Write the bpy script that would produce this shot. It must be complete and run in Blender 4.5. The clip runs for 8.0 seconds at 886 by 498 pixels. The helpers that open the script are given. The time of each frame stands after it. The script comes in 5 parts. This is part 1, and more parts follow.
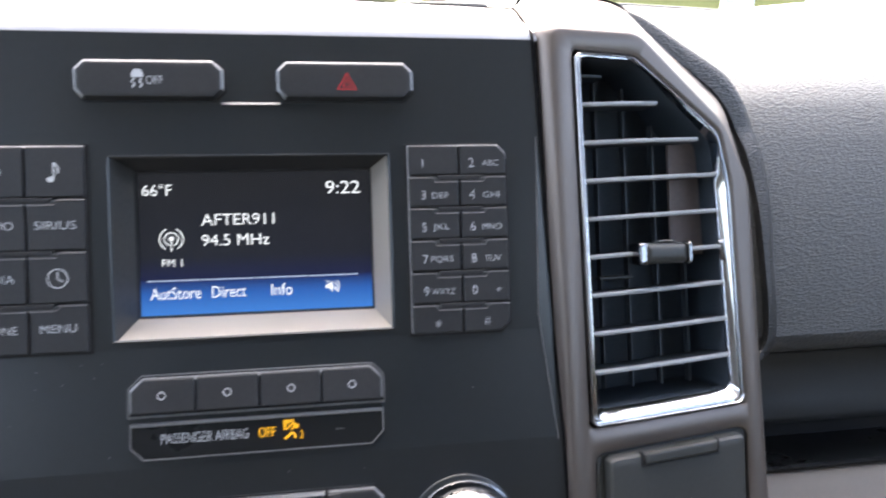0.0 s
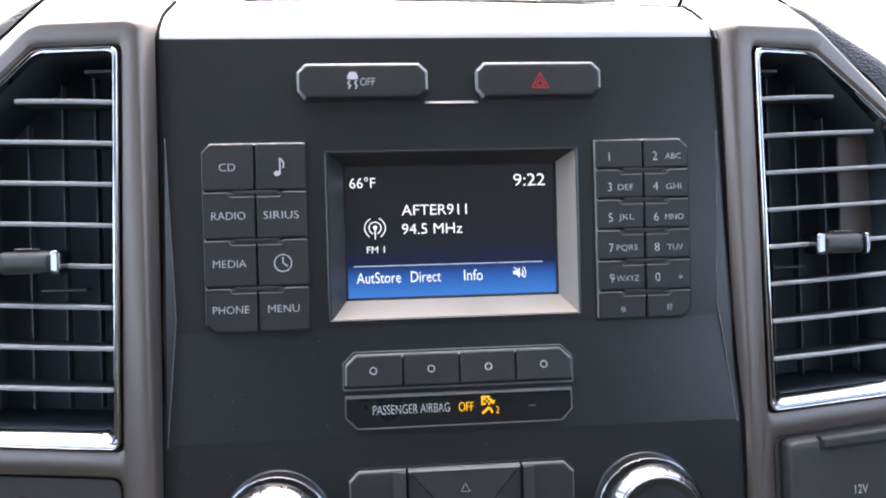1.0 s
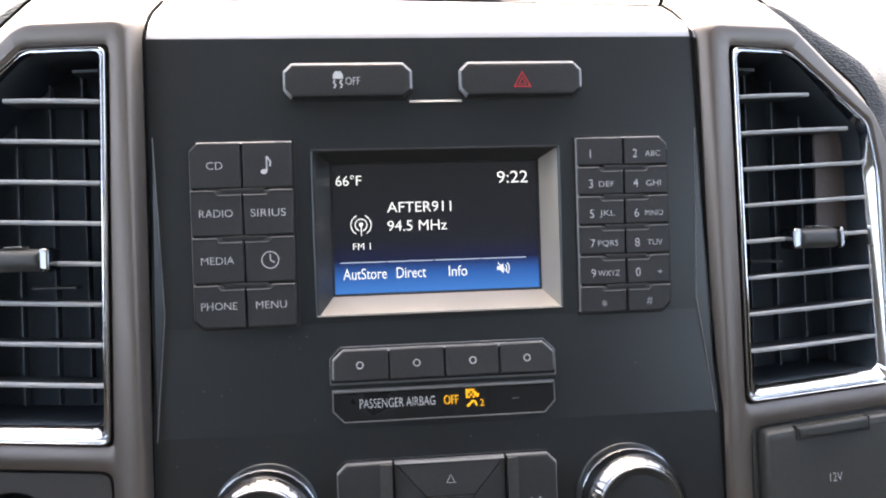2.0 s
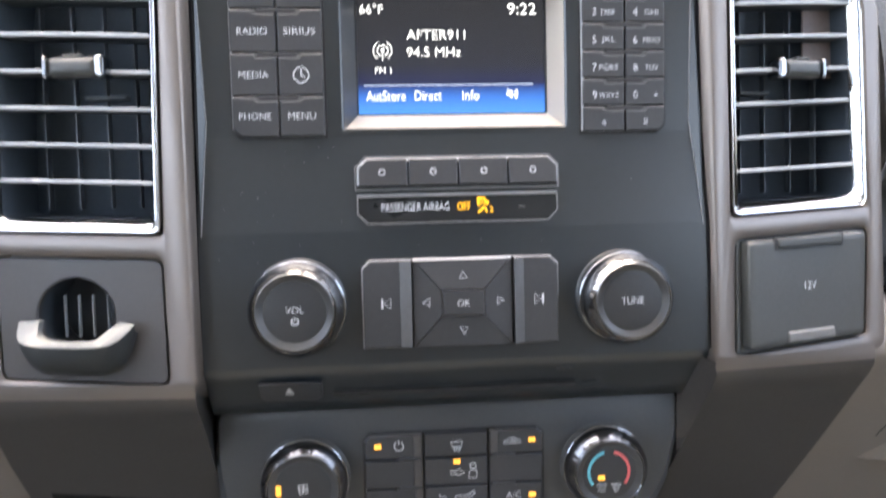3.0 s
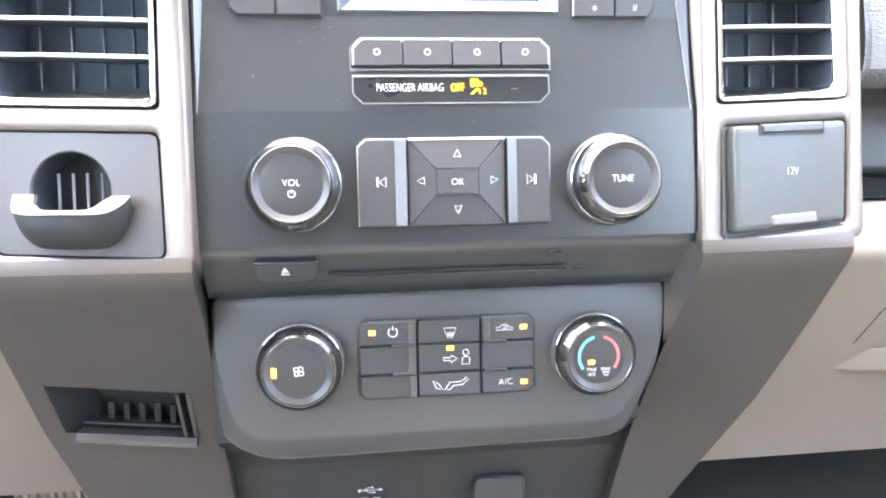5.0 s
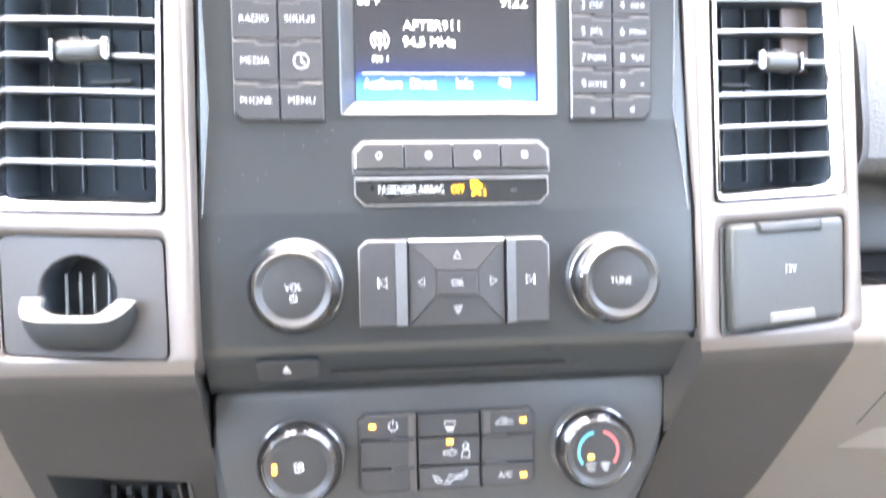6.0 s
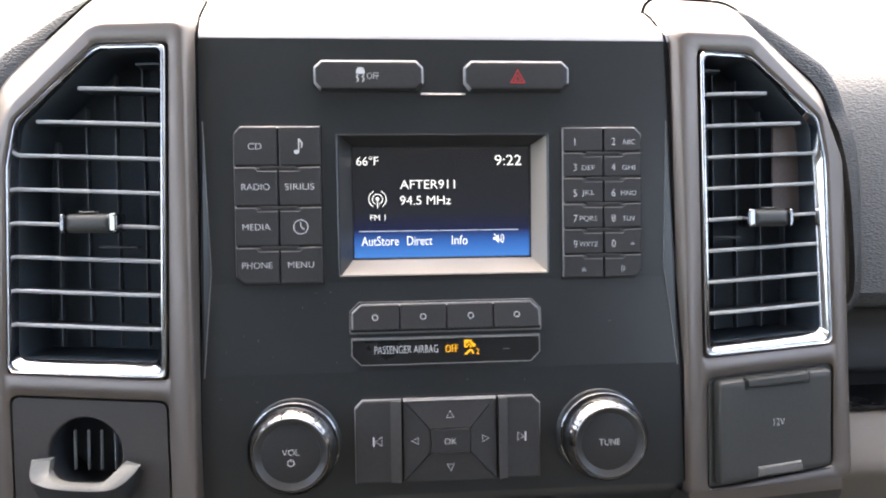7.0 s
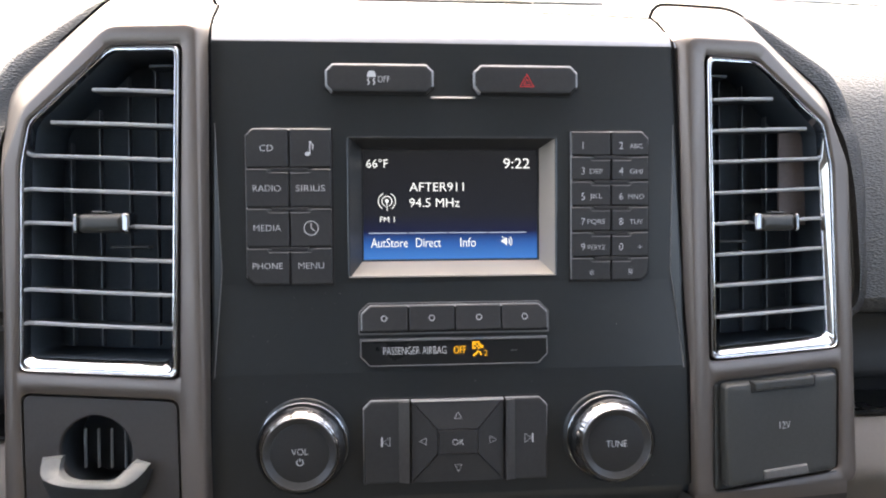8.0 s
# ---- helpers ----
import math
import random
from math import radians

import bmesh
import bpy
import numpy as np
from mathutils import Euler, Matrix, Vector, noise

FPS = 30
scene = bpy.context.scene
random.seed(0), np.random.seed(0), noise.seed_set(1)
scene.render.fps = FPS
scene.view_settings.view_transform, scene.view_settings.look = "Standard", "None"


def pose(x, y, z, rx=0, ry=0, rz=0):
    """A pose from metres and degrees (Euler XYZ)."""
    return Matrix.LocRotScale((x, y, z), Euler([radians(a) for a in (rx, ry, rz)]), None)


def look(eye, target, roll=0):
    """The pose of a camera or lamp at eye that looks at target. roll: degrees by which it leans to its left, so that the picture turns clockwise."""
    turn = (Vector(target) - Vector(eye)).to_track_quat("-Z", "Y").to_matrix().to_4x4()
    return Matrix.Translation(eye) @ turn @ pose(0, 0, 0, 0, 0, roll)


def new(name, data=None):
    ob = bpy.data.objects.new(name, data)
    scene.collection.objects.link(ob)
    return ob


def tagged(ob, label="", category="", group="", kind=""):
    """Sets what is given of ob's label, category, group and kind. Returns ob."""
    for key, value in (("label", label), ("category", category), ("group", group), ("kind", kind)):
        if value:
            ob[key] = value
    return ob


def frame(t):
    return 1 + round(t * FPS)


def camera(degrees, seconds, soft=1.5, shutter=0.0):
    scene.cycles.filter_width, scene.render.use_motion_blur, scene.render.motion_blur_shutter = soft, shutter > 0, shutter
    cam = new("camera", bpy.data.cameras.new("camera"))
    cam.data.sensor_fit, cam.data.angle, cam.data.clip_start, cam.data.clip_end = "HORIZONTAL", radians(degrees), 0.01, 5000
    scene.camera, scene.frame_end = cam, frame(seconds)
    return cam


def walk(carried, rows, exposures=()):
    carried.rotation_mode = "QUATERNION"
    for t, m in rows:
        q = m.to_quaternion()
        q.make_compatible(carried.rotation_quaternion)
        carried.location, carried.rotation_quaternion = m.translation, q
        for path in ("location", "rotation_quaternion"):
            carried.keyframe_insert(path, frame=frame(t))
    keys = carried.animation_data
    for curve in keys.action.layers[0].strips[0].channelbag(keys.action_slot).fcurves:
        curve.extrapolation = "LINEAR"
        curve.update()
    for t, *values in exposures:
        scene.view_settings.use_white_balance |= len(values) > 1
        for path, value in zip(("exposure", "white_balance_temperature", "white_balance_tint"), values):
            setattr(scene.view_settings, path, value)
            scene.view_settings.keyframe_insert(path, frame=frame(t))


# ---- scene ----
cam = camera(65.0, 8.0, 2.0, 0.3)
PATH = [
    (0, (0.0280, -0.2904, 0.0539), (0.3598, 1.6819, 0.0516), -1.86),
    (0.2, (0.0140, -0.2972, 0.0529), (0.2868, 1.6839, 0.0203), -1.59),
    (0.5, (-0.0067, -0.3025, 0.0526), (0.1569, 1.6906, 0.0239), -1.49),
    (0.7, (-0.0193, -0.3026, 0.0529), (0.1277, 1.6919, 0.0379), -1.56),
    (1, (-0.0288, -0.3026, 0.0531), (0.1259, 1.6913, 0.0394), -1.58),
    (2.3, (-0.0263, -0.3146, 0.0510), (0.1566, 1.6768, 0.0233), -1.86),
    (2.5, (-0.0292, -0.3256, 0.0377), (0.1546, 1.6658, 0.0139), -1.77),
    (2.7, (-0.0323, -0.3352, 0.0200), (0.1544, 1.6555, -0.0403), -1.48),
    (2.9, (-0.0355, -0.3408, -0.0027), (0.1431, 1.6483, -0.1135), -1.49),
    (3, (-0.0366, -0.3426, -0.0156), (0.1300, 1.6462, -0.1465), -1.39),
    (3.2, (-0.0430, -0.3465, -0.0353), (0.1209, 1.6394, -0.2073), -1.29),
    (3.5, (-0.0490, -0.3495, -0.0580), (0.1307, 1.6298, -0.2818), -1.19),
    (4, (-0.0467, -0.3529, -0.0768), (0.1560, 1.6281, -0.2623), -1.41),
    (4.5, (-0.0467, -0.3512, -0.0743), (0.1726, 1.6311, -0.2244), -1.55),
    (5.8, (-0.0440, -0.3523, -0.0623), (0.1860, 1.6308, -0.1828), -1.09),
    (6, (-0.0420, -0.3533, -0.0337), (0.1648, 1.6345, -0.1102), -1.14),
    (6.2, (-0.0438, -0.3495, 0.0003), (0.1688, 1.6385, -0.0714), -1.09),
    (6.5, (-0.0365, -0.3527, 0.0363), (0.1318, 1.6384, -0.0471), -1.16),
    (7, (-0.0313, -0.3623, 0.0476), (0.1352, 1.6295, -0.0248), -0.78),
    (7.5, (-0.0298, -0.3635, 0.0457), (0.1311, 1.6291, -0.0156), -0.58),
    (8, (-0.0357, -0.3650, 0.0458), (0.1284, 1.6275, -0.0102), -0.42),
]
# The place is laid out on the console's own slanted face: x right, y into the dash, z up the face.
# BASE leans that face back and lifts it to its height above the ground.
LEAN_BACK = 22.0
OPEN = 3.2
BASE = pose(0, 0, 1.2, -LEAN_BACK, 0, 0)
walk(cam, [(t, BASE @ look(eye, target, roll)) for t, eye, target, roll in PATH],
     [(t, OPEN + stops, 6600 if t < 1.2 else 7100 if 3.0 < t < 6.4 else 7200, 10) for t, stops in ((0.0, 0.13), (0.8, 0.14), (2.5, 0.15), (2.9, 0.88), (3.3, 2.00), (3.9, 2.90), (4.7, 2.90), (5.8, 3.08), (6.2, 2.66), (6.6, 1.50), (7.0, 0.42), (7.4, 0.17), (8.0, 0.13))])

# ---- world, sun, window light ----
world = bpy.data.worlds.new("world")
scene.world = world
world.use_nodes = True
sky = world.node_tree.nodes.new("ShaderNodeTexSky")
sky.sky_type, sky.sun_disc = "NISHITA", False
sky.sun_elevation, sky.sun_rotation = radians(48), radians(-7)
sky.air_density, sky.dust_density, sky.ozone_density = 1.0, 8.0, 0.3
back = world.node_tree.nodes["Background"]
back.inputs["Strength"].default_value = 0.15
world.node_tree.links.new(sky.outputs[0], back.inputs["Color"])

sun = new("sun", bpy.data.lights.new("sun", "SUN"))
sun.data.energy, sun.data.angle, sun.data.color = 1.9, radians(14), (1.0, 0.985, 0.965)
sun.matrix_world = look((-0.6, 5.0, 5.6), (0, 0, 1.2))


def window_light(name, eye, target, wide, high, watts, color=(1.0, 0.965, 0.915)):
    ob = new(name, bpy.data.lights.new(name, "AREA"))
    ob.data.shape, ob.data.size, ob.data.size_y, ob.data.energy, ob.data.color = "RECTANGLE", wide, high, watts, color
    ob.matrix_world = look(eye, target)


# unseen lamps at the rear sides, added to fill the console's front
for hand in (-1, 1):
    window_light("rear_fill_light", (hand * 0.83, -1.15, 1.76), (0, 0, 1.3), 0.55, 0.3, 0.020 if hand < 0 else 0.024, (1.0, 0.96, 0.90))
window_light("driver_window_light", (-0.83, -0.35, 1.56), (0, -0.35, 1.3), 0.85, 0.4, 0.020)


# ---- materials ----
def material(name, color, rough=0.5, metal=0.0, vary=0.12, coarse=25.0, fine=600.0, bump=0.0, bump_scale=900.0, coat=0.0, rough_vary=0.1, stretch=(1, 1, 1), spec=0.5):
    """A procedural surface: two scales of tone, uneven gloss and a fine relief."""
    m = bpy.data.materials.new(name)
    m.use_nodes = True
    t = m.node_tree
    p = t.nodes["Principled BSDF"]
    link = t.links.new
    where = t.nodes.new("ShaderNodeTexCoord")
    place = t.nodes.new("ShaderNodeMapping")
    place.inputs["Scale"].default_value = stretch
    link(where.outputs["Object"], place.inputs["Vector"])
    tones = []
    for size, detail in ((coarse, 4.0), (fine, 2.0)):
        n = t.nodes.new("ShaderNodeTexNoise")
        n.inputs["Scale"].default_value, n.inputs["Detail"].default_value = size, detail
        link(place.outputs[0], n.inputs["Vector"])
        tones.append(n)
    both = t.nodes.new("ShaderNodeMath")
    both.operation = "ADD"
    link(tones[0].outputs[0], both.inputs[0])
    link(tones[1].outputs[0], both.inputs[1])
    span = t.nodes.new("ShaderNodeMapRange")
    span.inputs["From Min"].default_value, span.inputs["From Max"].default_value = 0.6, 1.4
    span.inputs["To Min"].default_value, span.inputs["To Max"].default_value = 1 - vary, 1 + vary
    link(both.outputs[0], span.inputs["Value"])
    tint = t.nodes.new("ShaderNodeVectorMath")
    tint.operation = "SCALE"
    tint.inputs[0].default_value = color
    link(span.outputs[0], tint.inputs["Scale"])
    link(tint.outputs[0], p.inputs["Base Color"])
    gloss = t.nodes.new("ShaderNodeMapRange")
    gloss.inputs["From Min"].default_value, gloss.inputs["From Max"].default_value = 0.3, 0.7
    gloss.inputs["To Min"].default_value, gloss.inputs["To Max"].default_value = max(rough - rough_vary, 0.02), min(rough + rough_vary, 1.0)
    link(tones[0].outputs[0], gloss.inputs["Value"])
    link(gloss.outputs[0], p.inputs["Roughness"])
    p.inputs["Metallic"].default_value = metal
    p.inputs["Coat Weight"].default_value = coat
    p.inputs["Coat Roughness"].default_value = 0.08
    p.inputs["Specular IOR Level"].default_value = spec
    if bump:
        grain = t.nodes.new("ShaderNodeTexNoise")
        grain.inputs["Scale"].default_value, grain.inputs["Detail"].default_value = bump_scale, 3.0
        link(place.outputs[0], grain.inputs["Vector"])
        relief = t.nodes.new("ShaderNodeBump")
        relief.inputs["Strength"].default_value, relief.inputs["Distance"].default_value = bump, 0.001
        link(grain.outputs[0], relief.inputs["Height"])
        link(relief.outputs[0], p.inputs["Normal"])
    return m


LIT = 0.16


def glow(name, color, strength):
    m = bpy.data.materials.new(name)
    m.use_nodes = True
    p = m.node_tree.nodes["Principled BSDF"]
    p.inputs["Base Color"].default_value = (0.02, 0.02, 0.02, 1)
    p.inputs["Emission Color"].default_value = (*color, 1)
    p.inputs["Emission Strength"].default_value = strength * LIT
    return m


FASCIA = material("dark_slate_plastic", (0.0160, 0.0203, 0.0234), 0.32, rough_vary=0.02, spec=0.7, coarse=18, fine=300)
KEY = material("soft_black_key_plastic", (0.030, 0.031, 0.033), 0.5, bump=0.05, bump_scale=1800)
# pale grey that paints caught light onto key rims, ledge and facet edges
KEY_EDGE = material("edge_highlight_grey", (0.24, 0.244, 0.248), 0.40, metal=0.4)
# paler than the keys so their top edges look lit; also the airbag dash
KEY_LINE = material("faint_pale_line", (0.085, 0.087, 0.09), 0.42)
KNOB_CHROME = material("dulled_chrome", (0.34, 0.34, 0.345), 0.13, metal=1.0, vary=0.04, rough_vary=0.04)
DISH = material("knob_dish_plastic", (0.044, 0.045, 0.046), 0.36, metal=0.2, bump=0.03, bump_scale=1800)
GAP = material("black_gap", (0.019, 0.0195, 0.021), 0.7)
SEAM = material("open_seam_black", (0.010, 0.010, 0.011), 1.0, spec=0.0)
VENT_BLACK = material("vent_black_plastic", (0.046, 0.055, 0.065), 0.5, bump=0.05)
# louvre fronts are painted pale against their black bodies, as if lit
SLAT = material("lit_edge_grey", (0.36, 0.375, 0.385), 0.45, bump=0.05)
SILVER = material("warm_silver_paint", (0.190, 0.166, 0.150), 0.42, metal=0.72, vary=0.07, coarse=12, fine=2500, bump=0.03, bump_scale=3000)
TRIM_TOP = material("brushed_silver_strip", (0.235, 0.245, 0.265), 0.34, metal=0.6, vary=0.08, stretch=(0.15, 1, 1), bump=0.04, bump_scale=1500)
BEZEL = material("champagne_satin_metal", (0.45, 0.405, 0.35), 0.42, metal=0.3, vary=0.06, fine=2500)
CHROME = material("bright_chrome", (0.82, 0.82, 0.83), 0.10, metal=1.0, vary=0.03, rough_vary=0.03)
DARK_CHROME = material("smoked_chrome", (0.15, 0.15, 0.155), 0.15, metal=0.95, vary=0.05, rough_vary=0.05)
KNOB_FACE = material("knob_face_plastic", (0.023, 0.024, 0.025), 0.42, bump=0.05, bump_scale=1800)
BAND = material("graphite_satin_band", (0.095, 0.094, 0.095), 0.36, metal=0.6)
COVER = material("charcoal_grained_plastic", (0.043, 0.045, 0.043), 0.45, bump=0.12, bump_scale=1300)
CUP_PLATE = material("warm_grey_satin_plastic", (0.047, 0.043, 0.041), 0.42, bump=0.08, bump_scale=1500, coarse=14)
# the columns' silver moulding goes on here; its darker tone stands for shade
CHEEK = material("shaded_silver_paint", (0.070, 0.066, 0.064), 0.45, metal=0.45, bump=0.06, bump_scale=1500, coarse=9)
LOWER = material("charcoal_console_plastic", (0.044, 0.046, 0.047), 0.5, bump=0.12, bump_scale=1300, coarse=9)
WELL = material("dark_console_plastic", (0.019, 0.022, 0.023), 0.6, bump=0.1, bump_scale=1300)
MESH_GREY = material("grey_speaker_mesh", (0.02, 0.02, 0.02), 0.9, spec=0.1, fine=1800, bump=0.6, bump_scale=1400)
LINT = material("pale_lint", (0.26, 0.26, 0.25), 0.9)
DAMPER = material("brown_grey_damper", (0.22, 0.175, 0.165), 0.6)
CUP_LIP = material("pale_grey_cup_rim", (0.125, 0.130, 0.128), 0.5)
TAN = material("tan_door_plastic", (0.190, 0.167, 0.145), 0.5, vary=0.05, bump=0.06, bump_scale=1100, coarse=8)
STRIPE_GREY = material("pale_finger_ledge", (0.12, 0.12, 0.117), 0.45)
INK = material("white_key_ink", (0.66, 0.68, 0.69), 0.6, vary=0.06)
INK_DIM = material("grey_key_ink", (0.52, 0.54, 0.55), 0.6, vary=0.06)
RED_INK = material("red_hazard_ink", (0.62, 0.045, 0.05), 0.5, vary=0.06)
BLUE_INK = material("blue_dial_ink", (0.10, 0.42, 0.50), 0.5, vary=0.05)
PINK_INK = material("red_dial_ink", (0.62, 0.12, 0.12), 0.5, vary=0.05)
AMBER = glow("amber_led", (1.0, 0.44, 0.06), 0.75)
AMBER_TEXT = glow("amber_warning_text", (1.0, 0.50, 0.005), 0.85)
SCREEN_TEXT = glow("screen_white_text", (0.86, 0.9, 0.95), 0.80)
SCREEN_LINE = glow("screen_blue_line", (0.42, 0.52, 0.72), 0.7)
GLOSS_BLACK = material("gloss_black_lens", (0.016, 0.017, 0.018), 0.30, vary=0.05, rough_vary=0.05, spec=0.25)
VOID = material("deep_duct_plastic", (0.062, 0.076, 0.092), 0.8, spec=0.2)
LINER = material("grey_headliner_cloth", (0.6, 0.6, 0.59), 0.9, bump=0.3, bump_scale=700)
SHELL = material("grey_cab_lining", (0.036, 0.036, 0.034), 0.7, bump=0.2, bump_scale=700)
CARPET = material("dark_carpet", (0.035, 0.038, 0.038), 0.95, bump=0.6, bump_scale=500)
METAL_PEDAL = material("ribbed_rubber_grey", (0.26, 0.24, 0.22), 0.6)
ASPHALT = material("asphalt", (0.05, 0.05, 0.052), 0.95, spec=0.1, coarse=0.3, fine=30, bump=0.5, bump_scale=60)
HEDGE = material("lawn_grass", (0.036, 0.042, 0.021), 1.0, vary=0.35, spec=0.0, coarse=0.5, fine=6)
CAR_PAINT = material("pale_silver_car_paint", (0.55, 0.56, 0.56), 0.3, metal=0.3, coarse=2, coat=0.6)
TYRE = material("black_tyre_rubber", (0.02, 0.02, 0.02), 0.8)
WHITE_PAINT = material("white_post_paint", (0.8, 0.8, 0.78), 0.5, coarse=3)


def leather(name, color):
    """Grained soft dash skin: cell-shaped wrinkles over a slow unevenness."""
    m = material(name, color, 0.46, vary=0.1, coarse=10)
    t = m.node_tree
    where = t.nodes.new("ShaderNodeTexCoord")
    squash = t.nodes.new("ShaderNodeMapping")
    squash.inputs["Scale"].default_value = (0.5, 1.0, 1.15)
    cells = t.nodes.new("ShaderNodeTexVoronoi")
    cells.feature = "F1"
    cells.inputs["Scale"].default_value = 820
    warp = t.nodes.new("ShaderNodeTexNoise")
    warp.inputs["Scale"].default_value = 110
    mix = t.nodes.new("ShaderNodeVectorMath")
    mix.operation = "MULTIPLY_ADD"
    mix.inputs[1].default_value = (0.0007, 0.0007, 0.0007)
    t.links.new(where.outputs["Object"], squash.inputs["Vector"])
    t.links.new(squash.outputs[0], warp.inputs["Vector"])
    t.links.new(warp.outputs["Color"], mix.inputs[0])
    t.links.new(squash.outputs[0], mix.inputs[2])
    t.links.new(mix.outputs[0], cells.inputs["Vector"])
    relief = t.nodes.new("ShaderNodeBump")
    relief.inputs["Strength"].default_value, relief.inputs["Distance"].default_value = 1.0, 0.00045
    t.links.new(cells.outputs["Distance"], relief.inputs["Height"])
    t.links.new(relief.outputs[0], t.nodes["Principled BSDF"].inputs["Normal"])
    return m


# the pad's own leather, darkened to put the edge's shade into it
EDGE_LEATHER = leather("shaded_edge_leather", (0.036, 0.037, 0.037))
LEATHER = leather("grey_dash_leather", (0.076, 0.079, 0.080))


def screen_material():
    """A lit display: near-black above, a blue bar that fades upwards along the bottom."""
    m = bpy.data.materials.new("lit_display")
    m.use_nodes = True
    t = m.node_tree
    p = t.nodes["Principled BSDF"]
    p.inputs["Base Color"].default_value = (0.01, 0.01, 0.012, 1)
    p.inputs["Roughness"].default_value = 0.25
    where = t.nodes.new("ShaderNodeTexCoord")
    split = t.nodes.new("ShaderNodeSeparateXYZ")
    ramp = t.nodes.new("ShaderNodeValToRGB")
    span = t.nodes.new("ShaderNodeMapRange")
    span.inputs["From Min"].default_value, span.inputs["From Max"].default_value = -0.0295, 0.0295
    t.links.new(where.outputs["Object"], split.inputs[0])
    t.links.new(split.outputs["Z"], span.inputs["Value"])
    t.links.new(span.outputs[0], ramp.inputs["Fac"])
    e = ramp.color_ramp.elements
    e[0].position, e[0].color = 0.0, (0.045, 0.20, 0.62, 1)
    e[1].position, e[1].color = 1.0, (0.011, 0.012, 0.015, 1)
    for at, color in ((0.14, (0.022, 0.11, 0.42, 1)), (0.23, (0.012, 0.030, 0.13, 1)), (0.25, (0.008, 0.012, 0.05, 1)), (0.40, (0.011, 0.013, 0.020, 1))):
        s = e.new(at)
        s.color = color
    t.links.new(ramp.outputs[0], p.inputs["Emission Color"])
    p.inputs["Emission Strength"].default_value = LIT * 0.72
    return m


DISPLAY = screen_material()


# ---- builders ----
def spread(pts, d):
    """The closed outline moved inwards by d (outwards where negative); counter-clockwise points."""
    n, out = len(pts), []
    for i in range(n):
        a, b, c = Vector(pts[i - 1]), Vector(pts[i]), Vector(pts[(i + 1) % n])
        u, v = (b - a).normalized(), (c - b).normalized()
        nu, nv = Vector((-u.y, u.x)), Vector((-v.y, v.x))
        k = (nu + nv) / max(1 + nu.dot(nv), 0.25)
        out.append(b + k * d)
    return out


def rounded(pts, r, seg=3):
    """The outline with its corners rounded by r, always with the same number of points."""
    n, out = len(pts), []
    for i in range(n):
        a, b, c = Vector(pts[i - 1]), Vector(pts[i]), Vector(pts[(i + 1) % n])
        ab, cb = a - b, c - b
        cut = min(r, ab.length * 0.48, cb.length * 0.48)
        p, q = b + ab.normalized() * cut, b + cb.normalized() * cut
        for k in range(seg + 1):
            s = k / seg
            out.append(p * (1 - s) ** 2 + b * 2 * s * (1 - s) + q * s * s)
    return out


def ccw(pts):
    area = sum(pts[i - 1][0] * pts[i][1] - pts[i][0] * pts[i - 1][1] for i in range(len(pts)))
    return list(pts) if area > 0 else list(reversed(pts))


def rect(x0, x1, z0, z1):
    return [(x0, z0), (x1, z0), (x1, z1), (x0, z1)]


def chamfered(x0, x1, z0, z1, c, corners="bl br tr tl"):
    out = []
    for key, (x, z), before, after in (("bl", (x0, z0), (0, 1), (1, 0)), ("br", (x1, z0), (-1, 0), (0, 1)), ("tr", (x1, z1), (0, -1), (-1, 0)), ("tl", (x0, z1), (1, 0), (0, -1))):
        if key in corners:
            out += [(x + before[0] * c, z + before[1] * c), (x + after[0] * c, z + after[1] * c)]
        else:
            out.append((x, z))
    return out


def circle(x, z, r, n=48, squash=1.0):
    return [(x + r * math.cos(2 * math.pi * k / n), z + r * squash * math.sin(2 * math.pi * k / n)) for k in range(n)]


def loft(bm, pts, profile, r=0.0, seg=3, cap_first=True, cap_last=True, closed=False):
    """Skin over the outline repeated at each (inset, y) of the profile; the first is the nearest."""
    pts, loops = ccw(pts), []
    if cap_first and not closed and profile[0][0] > 0:
        profile = [(profile[0][0] * 1.35 + 0.0001, profile[0][1])] + list(profile)
    for inset, y in profile:
        ring = spread(pts, inset) if inset else [Vector(p) for p in pts]
        if r:
            ring = rounded(ring, max(r - inset, 0.0004), seg)
        loops.append([bm.verts.new((p[0], y, p[1])) for p in ring])
    pairs = list(zip(loops, loops[1:])) + ([(loops[-1], loops[0])] if closed else [])
    for a, b in pairs:
        for i in range(len(a)):
            j = (i + 1) % len(a)
            bm.faces.new((a[i], a[j], b[j], b[i]))
    if cap_first and not closed:
        bm.faces.new(loops[0])
    if cap_last and not closed:
        bm.faces.new(list(reversed(loops[-1])))
    return bm


def plate(pts, y0, y1, bevel=0.0008, r=0.0, seg=3):
    """A slab from y0 (front) to y1 with a rounded front edge."""
    return loft(bmesh.new(), pts, [(bevel, y0), (bevel * 0.35, y0 + bevel * 0.3), (0, y0 + bevel), (0, y1)], r, seg)


def frame_ring(pts, profile, r=0.0, seg=3):
    """A closed moulding swept round the outline."""
    return loft(bmesh.new(), pts, profile, r, seg, closed=True)


